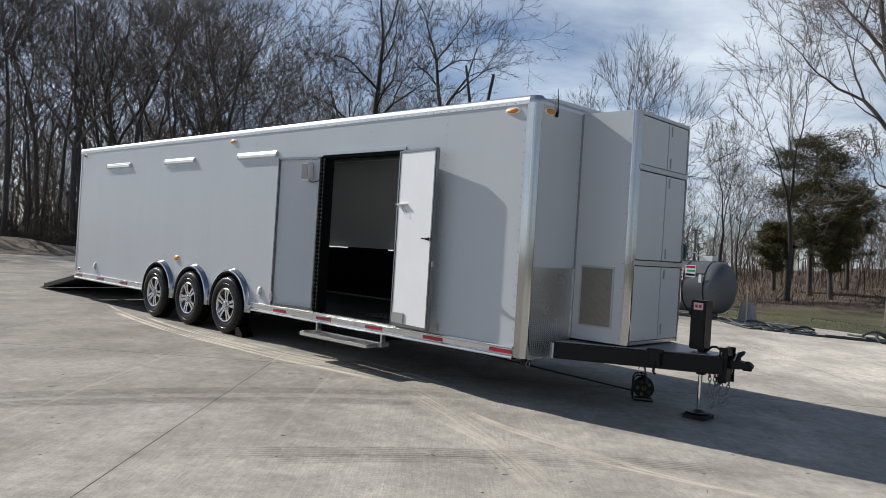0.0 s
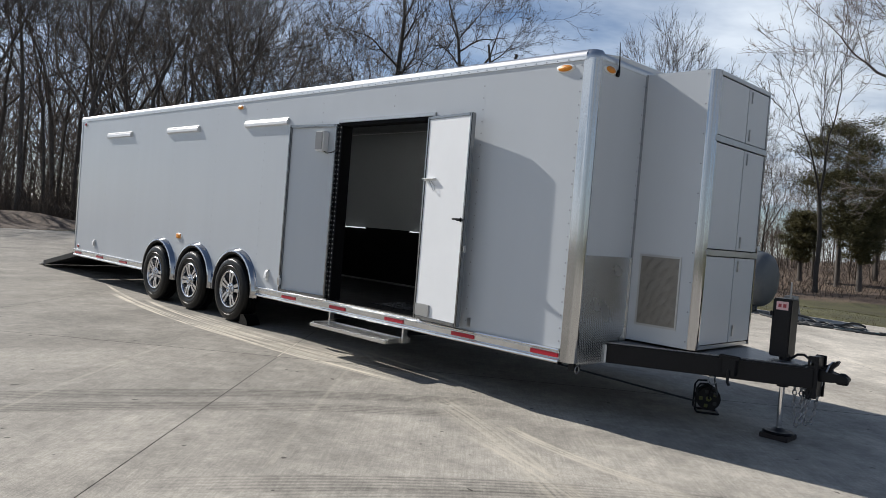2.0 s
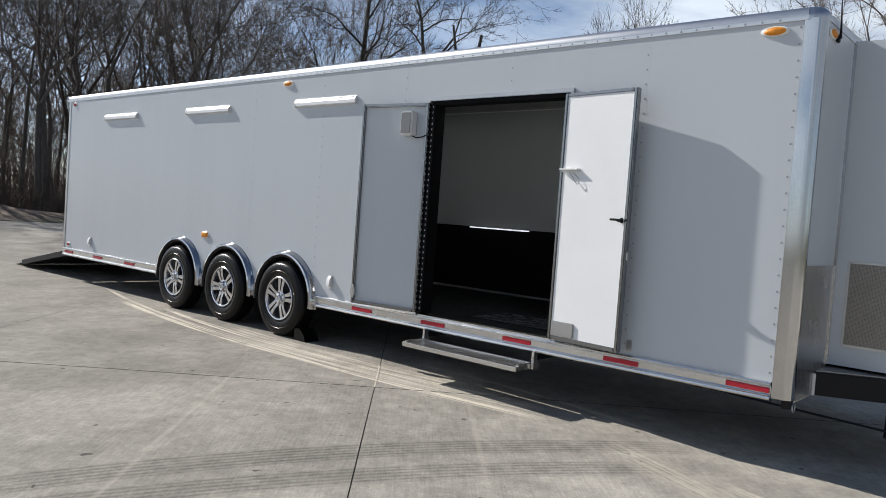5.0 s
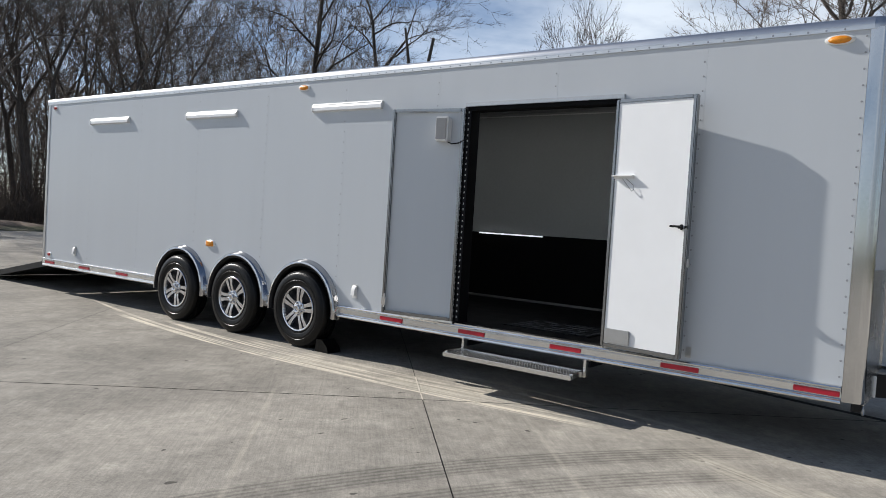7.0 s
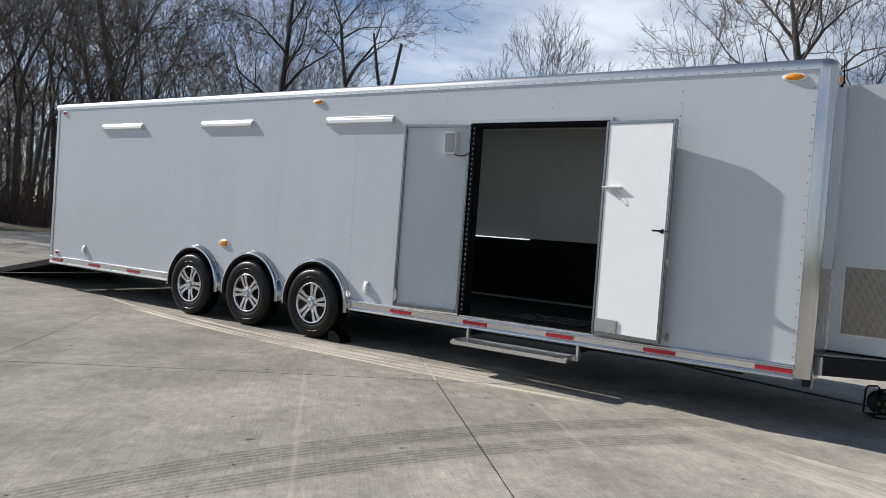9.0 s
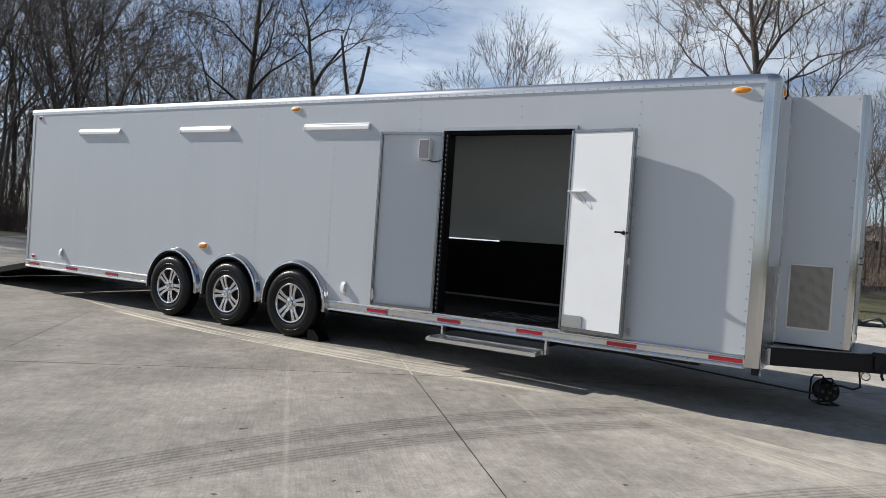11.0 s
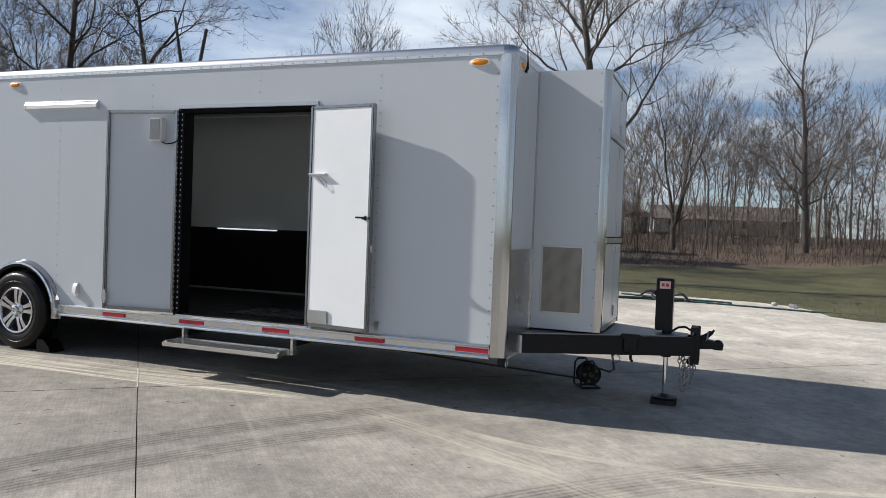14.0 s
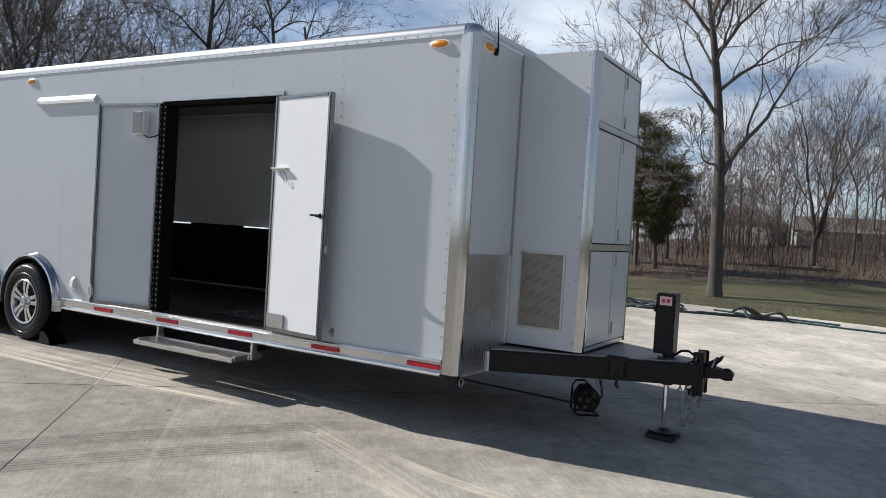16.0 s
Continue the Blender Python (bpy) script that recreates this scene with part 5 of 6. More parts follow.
def turned(d, angle, spin):
    """A direction that leaves d by an angle, at a turn about it."""
    side = d.cross(Vector((0.31, 0.17, 0.1) if abs(d.z) > 0.8 else (0, 0, 1))).normalized()
    side = Matrix.Rotation(spin, 3, d) @ side
    return (d * math.cos(angle) + side * math.sin(angle)).normalized()


def twig(out, p, d, length, spec, rng):
    """A shoot with a few finer ones on it, all bending upwards."""
    tip = p + (d + Vector((0, 0, 0.25))).normalized() * length
    out.spike(p, tip, spec["thin"])
    spin = rng.uniform(0, 6.28)
    for k in range(spec["fine"]):
        q = p.lerp(tip, 0.2 + 0.75 * (k + rng.random()) / spec["fine"])
        spin += 2.4
        e = (turned(d, radians(rng.uniform(25, 55)), spin) + Vector((0, 0, 0.3))).normalized()
        out.spike(q, q + e * length * rng.uniform(0.3, 0.6), spec["thin"] * 0.8)


def stretch_of(out, p, d, length, r, level, spec, rng, thick):
    """A stretch of limb that wanders and thins, bears shoots, and forks at its end."""
    r = max(r, spec["thin"] * 1.1)
    n = 3 if r > 0.035 else 2
    crook = spec["crook"] * (0.45 if level == 0 else 1.0)
    path, radii = [p.copy()], [r]
    for k in range(n):
        d = (d + jitter(rng, crook) + Vector((0, 0, spec["rise"] * (0.5 if level < 2 else 1)))).normalized()
        p = p + d * (length / n)
        path.append(p.copy())
        radii.append(r * (1 - 0.2 * (k + 1) / n))
    sides = 10 if r > 0.2 else 7 if r > 0.09 else 5 if r > 0.04 else 3
    out[0 if r > thick else 1].add(path, radii, sides)
    spin = rng.uniform(0, 6.28)
    if level:
        for k in range(spec["shoots"]):
            t = rng.uniform(0.15, 0.98) * n
            i = min(n - 1, int(t))
            spin += 2.4
            e = turned((path[i + 1] - path[i]).normalized(), radians(rng.uniform(28, 62)), spin)
            if r > 0.05 and rng.random() < 0.4 and level < spec["levels"] - 1:
                stretch_of(out, path[i].lerp(path[i + 1], t - i), e, length * rng.uniform(0.5, 0.8), r * rng.uniform(0.25, 0.4), spec["levels"] - 1, spec, rng, thick)
            else:
                twig(out[1], path[i].lerp(path[i + 1], t - i), e, length * rng.uniform(0.35, 0.75), spec, rng)
    r = radii[-1]
    if level >= spec["levels"]:
        for k in range(3):
            twig(out[1], p, turned(d, radians(rng.uniform(5, 30)), spin + 2.1 * k), length * rng.uniform(0.5, 0.85), spec, rng)
        return
    lead = rng.uniform(*spec["lead"])
    others = 2 if rng.random() < spec["triple"] else 1
    stretch_of(out, p, turned(d, radians(rng.uniform(4, 16) * spec["spread"]), spin), length * rng.uniform(0.78, 0.95), r * lead, level + 1, spec, rng, thick)
    rest = math.sqrt(max(0.12, (1.05 - lead * lead) / others))
    for k in range(others):
        e = turned(d, radians(rng.uniform(22, 46) * spec["spread"]), spin + math.pi + (k - (others - 1) / 2) * 2.0 + rng.uniform(-0.5, 0.5))
        stretch_of(out, p, e, length * rng.uniform(0.7, 0.95), r * rest * rng.uniform(0.8, 1.0), level + 1, spec, rng, thick)


FOREST = dict(levels=6, crook=0.125, rise=0.045, shoots=3, fine=1, lead=(0.78, 0.92), triple=0.10, spread=1.15, thin=0.0145, bole=0.28, first=0.125, reach=5)
SLIM = dict(FOREST, spread=0.92, rise=0.065, bole=0.36, crook=0.10)
OPEN = dict(FOREST, levels=7, crook=0.14, rise=0.04, spread=1.2, lead=(0.72, 0.86), triple=0.15, bole=0.24, shoots=3, fine=2)
BROOM = dict(OPEN, spread=0.95, rise=0.06, triple=0.3, bole=0.17, crook=0.11, levels=6)
LEADER = dict(OPEN, levels=6, spread=1.0, bole=0.16)
FAR = dict(FOREST, levels=3, shoots=2, fine=1, thin=0.021, first=0.19)


def tree_limbs(spec, height, girth, seed, lean=0.02, guided=()):
    """A bare tree at the origin: bole, forking crown, root flare. guided: (height, side, rise, length, girth) of main limbs that leave a leading stem."""
    rng = random.Random(seed)
    out = (Limbs(), Limbs())
    d = Vector((rng.uniform(-lean, lean), rng.uniform(-lean, lean), 1)).normalized()
    top = Vector((0, 0, -0.15))
    path, radii = [top.copy()], [girth]
    tall = height * (0.72 if guided else spec["bole"])
    for k in range(8):
        d = (d + jitter(rng, 0.03) + Vector((0, 0, 0.03))).normalized()
        top = top + d * tall / 8
        path.append(top.copy())
        radii.append(girth * (1 - (0.62 if guided else 0.22) * (k + 1) / 8))
    out[0].add(path, radii, 12)
    for h, side, rise, length, g in guided:
        t = min(7.99, max(0, (h + 0.15) / tall * 8))
        i = int(t)
        p = path[i].lerp(path[i + 1], t - i)
        e = Vector((math.cos(radians(side)) * math.cos(radians(rise)), math.sin(radians(side)) * math.cos(radians(rise)), math.sin(radians(rise))))
        stretch_of(out, p, e, length * 0.18, g, spec["levels"] - spec["reach"], spec, rng, girth * 0.55)
    spin = rng.uniform(0, 6.28)
    first = height * spec["first"]
    stems = 2 if guided else 3 if rng.random() < 0.4 + spec["triple"] else 2
    for k in range(stems):
        e = turned(d, radians((rng.uniform(3, 12) if k == 0 else rng.uniform(20, 36)) * spec["spread"]), spin + 6.28 * k / stems)
        stretch_of(out, top, e, first * (1.15 if k == 0 else 1.0), radii[-1] * (0.8 if k == 0 else 0.62), 1, spec, rng, girth * 0.55)
    out[0].add([Vector((0, 0, -0.2)), Vector((0, 0, 0.1)), Vector((0, 0, 0.5)), path[1].lerp(path[0], 0.3)], [girth * 1.75, girth * 1.35, girth * 1.1, girth * 0.9], 12)
    # a few low shoots on the bole
    for k in range(10):
        i = rng.randrange(3, 7)
        twig(out[1], path[i], turned(Vector((0, 0, 1)), radians(rng.uniform(40, 75)), rng.uniform(0, 6.28)), height * rng.uniform(0.04, 0.09), spec, rng)
    # stretch the crown so that the tree reaches its height
    if not guided:
        high = max(v.z for v in out[1].v)
        for limbs in out:
            for v in limbs.v:
                v.z *= height / high
    return out


def tree_meshes(spec, height, girth, seed, lean=0.02, guided=(), bark=None):
    out = tree_limbs(spec, height, girth, seed, lean, guided)
    return out[0].mesh("trunk", bark or BARK), out[1].mesh("crown", bark or TWIG)


def tree(meshes, x, y, spin, size, label, group="", z=None):
    ob = thing("tree", (x, y, ground_z(y) if z is None else z), label, "tree", group)
    ob.rotation_euler = (0, 0, spin)
    ob.scale = (size, size, size)
    for name, me in zip(("trunk", "crown"), meshes):
        p = new(name, me)
        p.parent = ob
    return ob


# side: degrees from the yard's long axis; the large tree carries one strong low limb and wide upper ones
GUIDE = [(7.6, -62, 72, 17, 0.19), (11.6, 128, 38, 16, 0.14), (13.2, -52, 34, 17, 0.13), (8.6, 140, 4, 6, 0.07), (15.6, -66, 46, 14, 0.14), (16.2, 95, 62, 13, 0.13), (14.4, 40, 40, 11, 0.10), (15.0, -150, 42, 11, 0.10), (17.0, -100, 60, 10, 0.10), (17.4, 20, 62, 10, 0.10)]
tree(tree_meshes(dict(OPEN, reach=6, shoots=4, fine=1, rise=0.07), 25.0, 0.47, 4, guided=GUIDE), 50.1, 11.4, 0.0, 1.0, "large bare spreading tree with grey bark beside the yard", z=-1.95)
LAWN = [(6.5, -75, 12, 12, 0.10)] + [(7.2 + 0.78 * k, 100 + 137.5 * k, 30 + 2.0 * k, 14 - 0.5 * k, 0.115 - 0.004 * k) for k in range(15)]
tree(tree_meshes(dict(LEADER, shoots=4, fine=1, spread=0.8, rise=0.07), 27.0, 0.46, 8, guided=LAWN), 92.0, -5.2, 1.0, 1.0, "bare round-crowned tree standing on the lawn", z=-2.0)
tree(tree_meshes(BROOM, 24.0, 0.36, 12, bark=DARKBARK), 88.0, 8.9, 2.0, 1.0, "bare many-stemmed tree at the edge of the wood", z=-1.8)
tree(tree_meshes(BROOM, 23.5, 0.30, 21, bark=DARKBARK), 60.0, 36.5, 0.3, 1.0, "bare fan-shaped tree against the open sky", z=0)
TWIST = [(15.0, -46, 52, 14, 0.20), (18.0, 134, 38, 10, 0.10), (19.5, -60, 40, 11, 0.10), (21.0, 120, 55, 9, 0.09), (13.5, 40, 35, 8, 0.06)]
tree(tree_meshes(OPEN, 29.0, 0.36, 31, 0.03, TWIST, DARKBARK), 55.0, 53.0, 0.0, 1.0, "tall bare tree with a dark twisted trunk", z=0)
DOME = [(11.0, -40, 45, 14, 0.13), (10.0, 140, 42, 13, 0.12), (13.5, -35, 36, 12, 0.10), (14.0, 150, 50, 11, 0.10), (15.0, 50, 45, 10, 0.09), (12.5, -130, 45, 10, 0.09), (16.0, -60, 55, 10, 0.09)]
tree(tree_meshes(OPEN, 25.0, 0.36, 33, 0.02, DOME, DARKBARK), 40.0, 47.4, 0.0, 1.0, "dark bare tree with a wide domed crown", z=0.1)

# the wood: tall slender bare trees in ranks behind the yard
KINDS = [tree_meshes(spec, h, g, s) for spec, h, g, s in ((FOREST, 24, 0.19, 101), (SLIM, 26, 0.20, 102), (SLIM, 22, 0.14, 103), (FOREST, 25, 0.17, 104), (SLIM, 24, 0.16, 105), (FOREST, 27, 0.24, 106), (SLIM, 18, 0.10, 107))]
TALL = tree_meshes(SLIM, 22.0, 0.19, 140, 0.04, bark=DARKBARK)
for x, y, size, spin in ((62.5, 21.6, 1.0, 0.4), (66.0, 27.2, 0.56, 2.0), (61.5, 27.0, 0.72, 4.0), (75.0, 26.0, 0.66, 1.2), (73.0, 15.5, 0.62, 3.3)):
    tree(TALL, x, y, spin, size, "slender bare tree with dark bark beside the lawn", "trees beside the lawn", z=lie(x, y) - 0.1)
rng = random.Random(77)
placed = [(40.0, 47.4), (55.0, 53.0)]


def plant(count, a0, a1, r0, r1, gap, size, kinds):
    tries = 0
    while count and tries < 4000:
        tries += 1
        q, r = radians(rng.uniform(a0, a1)), rng.uniform(r0, r1)
        x, y = r * math.cos(q), 3 + r * math.sin(q)
        if (y < 44 and 0.8 * x + 0.6 * y < 59) or any((x - u) ** 2 + (y - v) ** 2 < gap * gap for u, v in placed):
            continue
        placed.append((x, y))
        count -= 1
        tree(rng.choice(kinds), x, y, rng.uniform(0, 6.28), rng.uniform(*size), "tall slender bare tree in the wood", "trees of the wood", z=lie(x, y) - 0.1)


plant(34, 57, 82, 46, 62, 2.1, (0.8, 1.05), KINDS)
plant(29, 44, 82, 62, 92, 2.8, (0.85, 1.1), KINDS)
plant(14, 44, 57, 62, 90, 3.2, (0.75, 1.0), KINDS)
plant(5, 36, 42, 75, 92, 3.0, (0.48, 0.6), KINDS)
plant(5, 40, 48, 72, 88, 4.0, (0.65, 0.8), KINDS)
plant(6, 24, 38, 100, 130, 6.0, (0.5, 0.65), KINDS)
plant(16, 9, 27, 76, 120, 3.5, (0.38, 0.7), KINDS)
plant(24, -20, 9, 92, 130, 3.5, (0.65, 1.0), KINDS)

FARKINDS = []
for s in range(8):
    both = tree_limbs(FAR, 10.0, 0.075, 300 + s)
    fv = np.array([tuple(v) for limbs in both for v in limbs.v])
    shift = len(both[0].v)
    FARKINDS.append((fv, both[0].f + [tuple(i + shift for i in face) for face in both[1].f]))


def far_wood(count, seed, a0, a1, r0, r1, low, high, material=None):
    """Ranks of more distant bare trees, too many to count."""
    rng = random.Random(seed)
    chunks, faces, start = [], [], 0
    for _ in range(count):
        q, r = radians(rng.uniform(a0, a1)), rng.uniform(r0, r1)
        x, y = r * math.cos(q), 3 + r * math.sin(q)
        tv, tf = rng.choice(FARKINDS)
        w, up = rng.uniform(0, 6.28), rng.uniform(low, high) / 10
        wide = up ** 0.7 * rng.uniform(0.9, 1.25)
        c, s = math.cos(w) * wide, math.sin(w) * wide
        turn = np.array(((c, s, 0), (-s, c, 0), (rng.gauss(0, 0.03), rng.gauss(0, 0.03), up)))
        chunks.append(tv @ turn + np.array((x, y, lie(x, y) - 0.1)))
        faces += [tuple(i + start for i in face) for face in tf]
        start += len(tv)
    me = bpy.data.meshes.new("far_wood")
    me.from_pydata(np.concatenate(chunks).tolist(), [], faces)
    smooth(me, 180)
    me.materials.append(material or TWIG)
    tagged(new("far_wood", me), "distant ranks of bare brown-grey trees", "wood", kind="stuff")


far_wood(190, 45, 56, 78, 60, 100, 3, 10)
far_wood(90, 41, 57, 78, 78, 125, 13, 22)
far_wood(70, 47, 43, 57, 78, 120, 11, 18)
# ranks out of view, added to hold back bright low sky from the wall
far_wood(20, 48, 84, 150, 56, 100, 14, 22)
far_wood(400, 46, -22, 30, 78, 120, 1.6, 7.5, STEM)
far_wood(40, 42, 26, 44, 105, 150, 8, 14)
far_wood(160, 44, 6, 32, 88, 150, 5, 12)
far_wood(150, 43, -22, 12, 108, 160, 10, 24)
snag = Limbs()
snag.add([Vector(p) for p in ((0, 0, -0.2), (0.1, 0, 6), (0.0, 0.1, 12.5))], [0.34, 0.28, 0.24], 10)
snag.add([Vector(p) for p in ((0, 0.1, 12.3), (-0.9, 0.3, 16.0), (-1.6, 0.4, 19.3))], [0.22, 0.16, 0.11], 8)
snag.add([Vector(p) for p in ((0, 0.1, 12.3), (0.8, -0.4, 15.5), (1.3, -0.7, 18.9))], [0.22, 0.18, 0.15], 8)
dead = thing("tree", (54.5, 49.0, 0.05), "dead forked tree with broken-off tops", "tree")
p = new("trunk", snag.mesh("trunk", BARK))
p.parent = dead


def cedar(x, y, height, spread, seed, clear=0.34):
    """An evergreen: leaning trunk, rising limbs, and flat tiers of many small sprays with gaps between them."""
    rng = random.Random(seed)
    ob = thing("tree", (x, y, lie(x, y)), "dark green-brown evergreen cedar at the edge of the wood", "tree")
    wood = Limbs()
    stem = [Vector((0, 0, -0.2)), Vector((0.25, 0.2, height * 0.35)), Vector((0.1, 0, height * 0.7)), Vector((0, 0, height * 0.97))]
    wood.add(stem, [0.24, 0.17, 0.09, 0.03], 8)
    v, f = [], []
    for k in range(60):
        t = clear + (1 - clear) * ((k + rng.random()) / 60)
        q = k * 2.4 + rng.uniform(-0.6, 0.6)
        reach = spread * (0.35 + 0.65 * math.sin(math.pi * min(1, (t - clear + 0.1) / (1.25 - clear)))) * rng.uniform(0.25, 1.0) * (0.55 if t < 0.55 and rng.random() < 0.6 else 1)
        root = Vector((0.1, 0.05, height * (t - 0.07)))
        tip = root + Vector((math.cos(q) * reach, math.sin(q) * reach, reach * rng.uniform(0.05, 0.4)))
        tip.z = min(tip.z, height * rng.uniform(0.95, 1.0))
        wood.add([root, root.lerp(tip, 0.5) + Vector((0, 0, 0.15)), tip], [0.06, 0.035, 0.012], 4)
        if t < 0.5 and rng.random() < 0.45:
            continue
        size = spread * rng.uniform(0.15, 0.30)
        for n in range(int(950 * size)):
            w = rng.uniform(0, 6.28)
            r = math.sqrt(rng.random()) * size * (1 + 0.3 * math.sin(3 * w + k))
            c = root.lerp(tip, rng.uniform(0.55, 1.05)) + Vector((math.cos(w) * r, math.sin(w) * r, rng.gauss(0.1, 0.28) * size))
            a = Vector((math.cos(w) + rng.gauss(0, 0.5), math.sin(w) + rng.gauss(0, 0.5), rng.uniform(-0.2, 0.8))).normalized()
            b = a.cross(jitter(rng, 1)).normalized()
            w = rng.uniform(0.04, 0.09)
            i = len(v)
            v += [c - b * w * 0.4, c + b * w * 0.4, c + a * w * 3.0]
            f.append((i, i + 1, i + 2))
    me = bpy.data.meshes.new("crown")
    me.from_pydata(v, [], f)
    me.materials.append(NEEDLE)
    for name, data in (("trunk", wood.mesh("trunk", BARK)), ("crown", me)):
        p = new(name, data)
        p.parent = ob


cedar(68.9, 22.0, 14.0, 4.4, 5)
cedar(80.0, 22.0, 11.0, 3.2, 6)
cedar(71.4, 25.9, 6.5, 2.2, 9)
cedar(66.5, 19.6, 7.0, 2.0, 12)


# ---- brush and grass ----
def brush(count, seed, where, name, label, tall=1.0):
    """Thin dry stems standing thick under the trees."""
    rng = random.Random(seed)
    out = Limbs()
    done = 0
    while done < count:
        x, y = where(rng)
        if x is None:
            continue
        done += 1
        h = tall * rng.uniform(0.25, 1.6) * (1 if rng.random() < 0.8 else 1.8) * (0.7 + 0.9 * max(-0.5, noise.noise(Vector((x * 0.12, y * 0.12, seed)))))
        p = Vector((x, y, lie(x, y) - 0.1))
        d = Vector((rng.gauss(0, 0.42), rng.gauss(0, 0.42), 1)).normalized()
        bend = Vector((rng.gauss(0, 0.25), rng.gauss(0, 0.25), 0))
        a, b = p + d * h * 0.5, p + d * h + bend * h * 0.5
        out.add([p, a, b], [0.013 * tall ** 0.35, 0.010 * tall ** 0.35, 0.004], 3)
        for k in range(3):
            q = p.lerp(a, rng.uniform(0.4, 1))
            out.spike(q, q + Vector((rng.gauss(0, 0.3), rng.gauss(0, 0.3), rng.uniform(0.1, 0.5))) * h * 0.6, 0.009 * tall ** 0.35)
    ob = new(name, out.mesh(name, STEM))
    tagged(ob, label, "brush", kind="stuff")


def under_wood(rng):
    q, r = radians(rng.uniform(-20, 30)), rng.uniform(54, 120)
    x, y = r * math.cos(q), 3 + r * math.sin(q)
    return (x, y) if 0.8 * x + 0.6 * y > 57 + 4 * noise.noise(Vector((x * 0.2, y * 0.2, 0))) else (None, None)


def back_wood(rng):
    q, r = radians(rng.uniform(62, 83)), rng.uniform(41, 70)
    x, y = r * math.cos(q), 3 + r * math.sin(q)
    return (x, y) if y > 44 else (None, None)


brush(8000, 3, under_wood, "underbrush", "brown leafless underbrush at the foot of the wood", 0.95)
brush(1300, 5, under_wood, "saplings", "thin leafless saplings at the foot of the wood", 3.2)
brush(4500, 4, back_wood, "underbrush", "dark brown leafless underbrush behind the yard", 1.8)
brush(900, 6, back_wood, "saplings", "thin leafless saplings between the trunks behind the yard", 4.0)

rng = random.Random(15)
v, f = [], []
while len(f) < 40000:
    x, y = rng.uniform(16.6, 44), rng.uniform(-9, 14)
    out = math.hypot(x - MID.x, y - MID.y) - lot_reach(math.atan2(y - MID.y, x - MID.x))
    if out < 0.03 or rng.random() < (x - 17) / 30:
        continue
    z, h, q = land_z(x, y, out) - 0.01, rng.uniform(0.02, 0.06) * (1 if rng.random() < 0.985 else 2.5), rng.uniform(0, 6.28)
    i = len(v)
    v += [(x - 0.006 * math.cos(q), y - 0.006 * math.sin(q), z), (x + 0.006 * math.cos(q), y + 0.006 * math.sin(q), z), (x + rng.gauss(0, 0.02), y + rng.gauss(0, 0.02), z + h)]
    f.append((i, i + 1, i + 2))
me = bpy.data.meshes.new("grass")
me.from_pydata(v, [], f)
tagged(link("grass", me, BLADE), "short green and straw-coloured lawn grass", "grass", kind="stuff")


# ---- by the edge of the yard ----
tank = thing("fuel_tank", (18.9, 9.6, ground_z(9)), "grey horizontal fuel tank on steel saddles with signs", "tank")
tz = 0.98
prof = [(8.05, 0.001), (8.06, 0.25), (8.10, 0.48), (8.18, 0.62), (8.30, 0.70), (8.42, 0.72), (11.6, 0.72), (11.75, 0.68), (11.9, 0.45), (11.95, 0.001)]
part("shell", lathe(bmesh.new(), prof, 40, "y", (18.9, 0, tz)), TANKGREY, tank, "grey painted steel shell")
for y in (8.55, 9.15, 11.2):
    part("band", lathe(bmesh.new(), [(y - 0.02, 0.722), (y - 0.018, 0.728), (y + 0.018, 0.728), (y + 0.02, 0.722)], 40, "y", (18.9, 0, tz)), BLACK, tank, "dark strap")
for y in (8.7, 11.2):
    part("saddle", one_box(18.35, 19.45, y - 0.06, y + 0.06, ground_z(9), tz - 0.55, bevel=0.01), TANKGREY, tank)
    for x in (18.4, 19.4):
        part("saddle_leg", one_box(x - 0.05, x + 0.05, y - 0.07, y + 0.07, ground_z(9), tz - 0.2, bevel=0.01), TANKGREY, tank)
part("fill_box", one_box(18.72, 19.08, 8.55, 8.95, tz + 0.70, tz + 0.86, bevel=0.02), PLASTIC, tank, "white fill box")
part("vent_pipe", pipe(bmesh.new(), [(18.85, 9.15, tz + 0.66), (18.85, 9.15, tz + 1.55)], 0.035, 10), TANKGREY, tank, "upright vent pipe")
part("vent_cap", one_box(18.76, 18.94, 9.05, 9.25, tz + 1.55, tz + 1.59, bevel=0.01), TANKGREY, tank)
part("pump", one_box(18.64, 18.80, 9.34, 9.54, tz + 0.72, tz + 1.16, bevel=0.04), BLUE, tank, "dark blue transfer pump")
part("pump_pipe", pipe(bmesh.new(), [(18.7, 9.3, tz + 0.95), (18.7, 9.05, tz + 0.95), (18.7, 8.95, tz + 0.85)], 0.03, 8), CHROME, tank)
for y0, z0, w, h, mat in ((9.14, 1.02, 0.24, 0.44, PLASTIC), (8.80, 1.08, 0.30, 0.48, PLASTIC), (9.16, 0.52, 0.26, 0.46, PLASTIC)):
    q = math.asin(max(-0.9, min(0.9, (z0 + h / 2 - tz) / 0.72)))
    x = 18.9 - 0.735 * math.cos(q) - 0.02
    sign = part("sign_plate", one_box(x - 0.006, x, y0, y0 + w, z0, z0 + h, bevel=0.002), mat, tank, "white sign with coloured bars")
    for k, c in enumerate((RED, GREENP, BLACK, RED)):
        zz = z0 + h - 0.05 - k * h * 0.22
        part("sign_bar", one_box(x - 0.009, x - 0.006, y0 + 0.02, y0 + w - 0.02 - 0.03 * (k % 2), zz - h * 0.06, zz + h * 0.06), c, sign)
tank.scale = (0.94, 0.94, 0.94)
tank.location.y += 0.12
part("number_bar", one_box(18.165, 18.172, 8.60, 8.68, 1.10, 1.32), PLASTIC, tank)

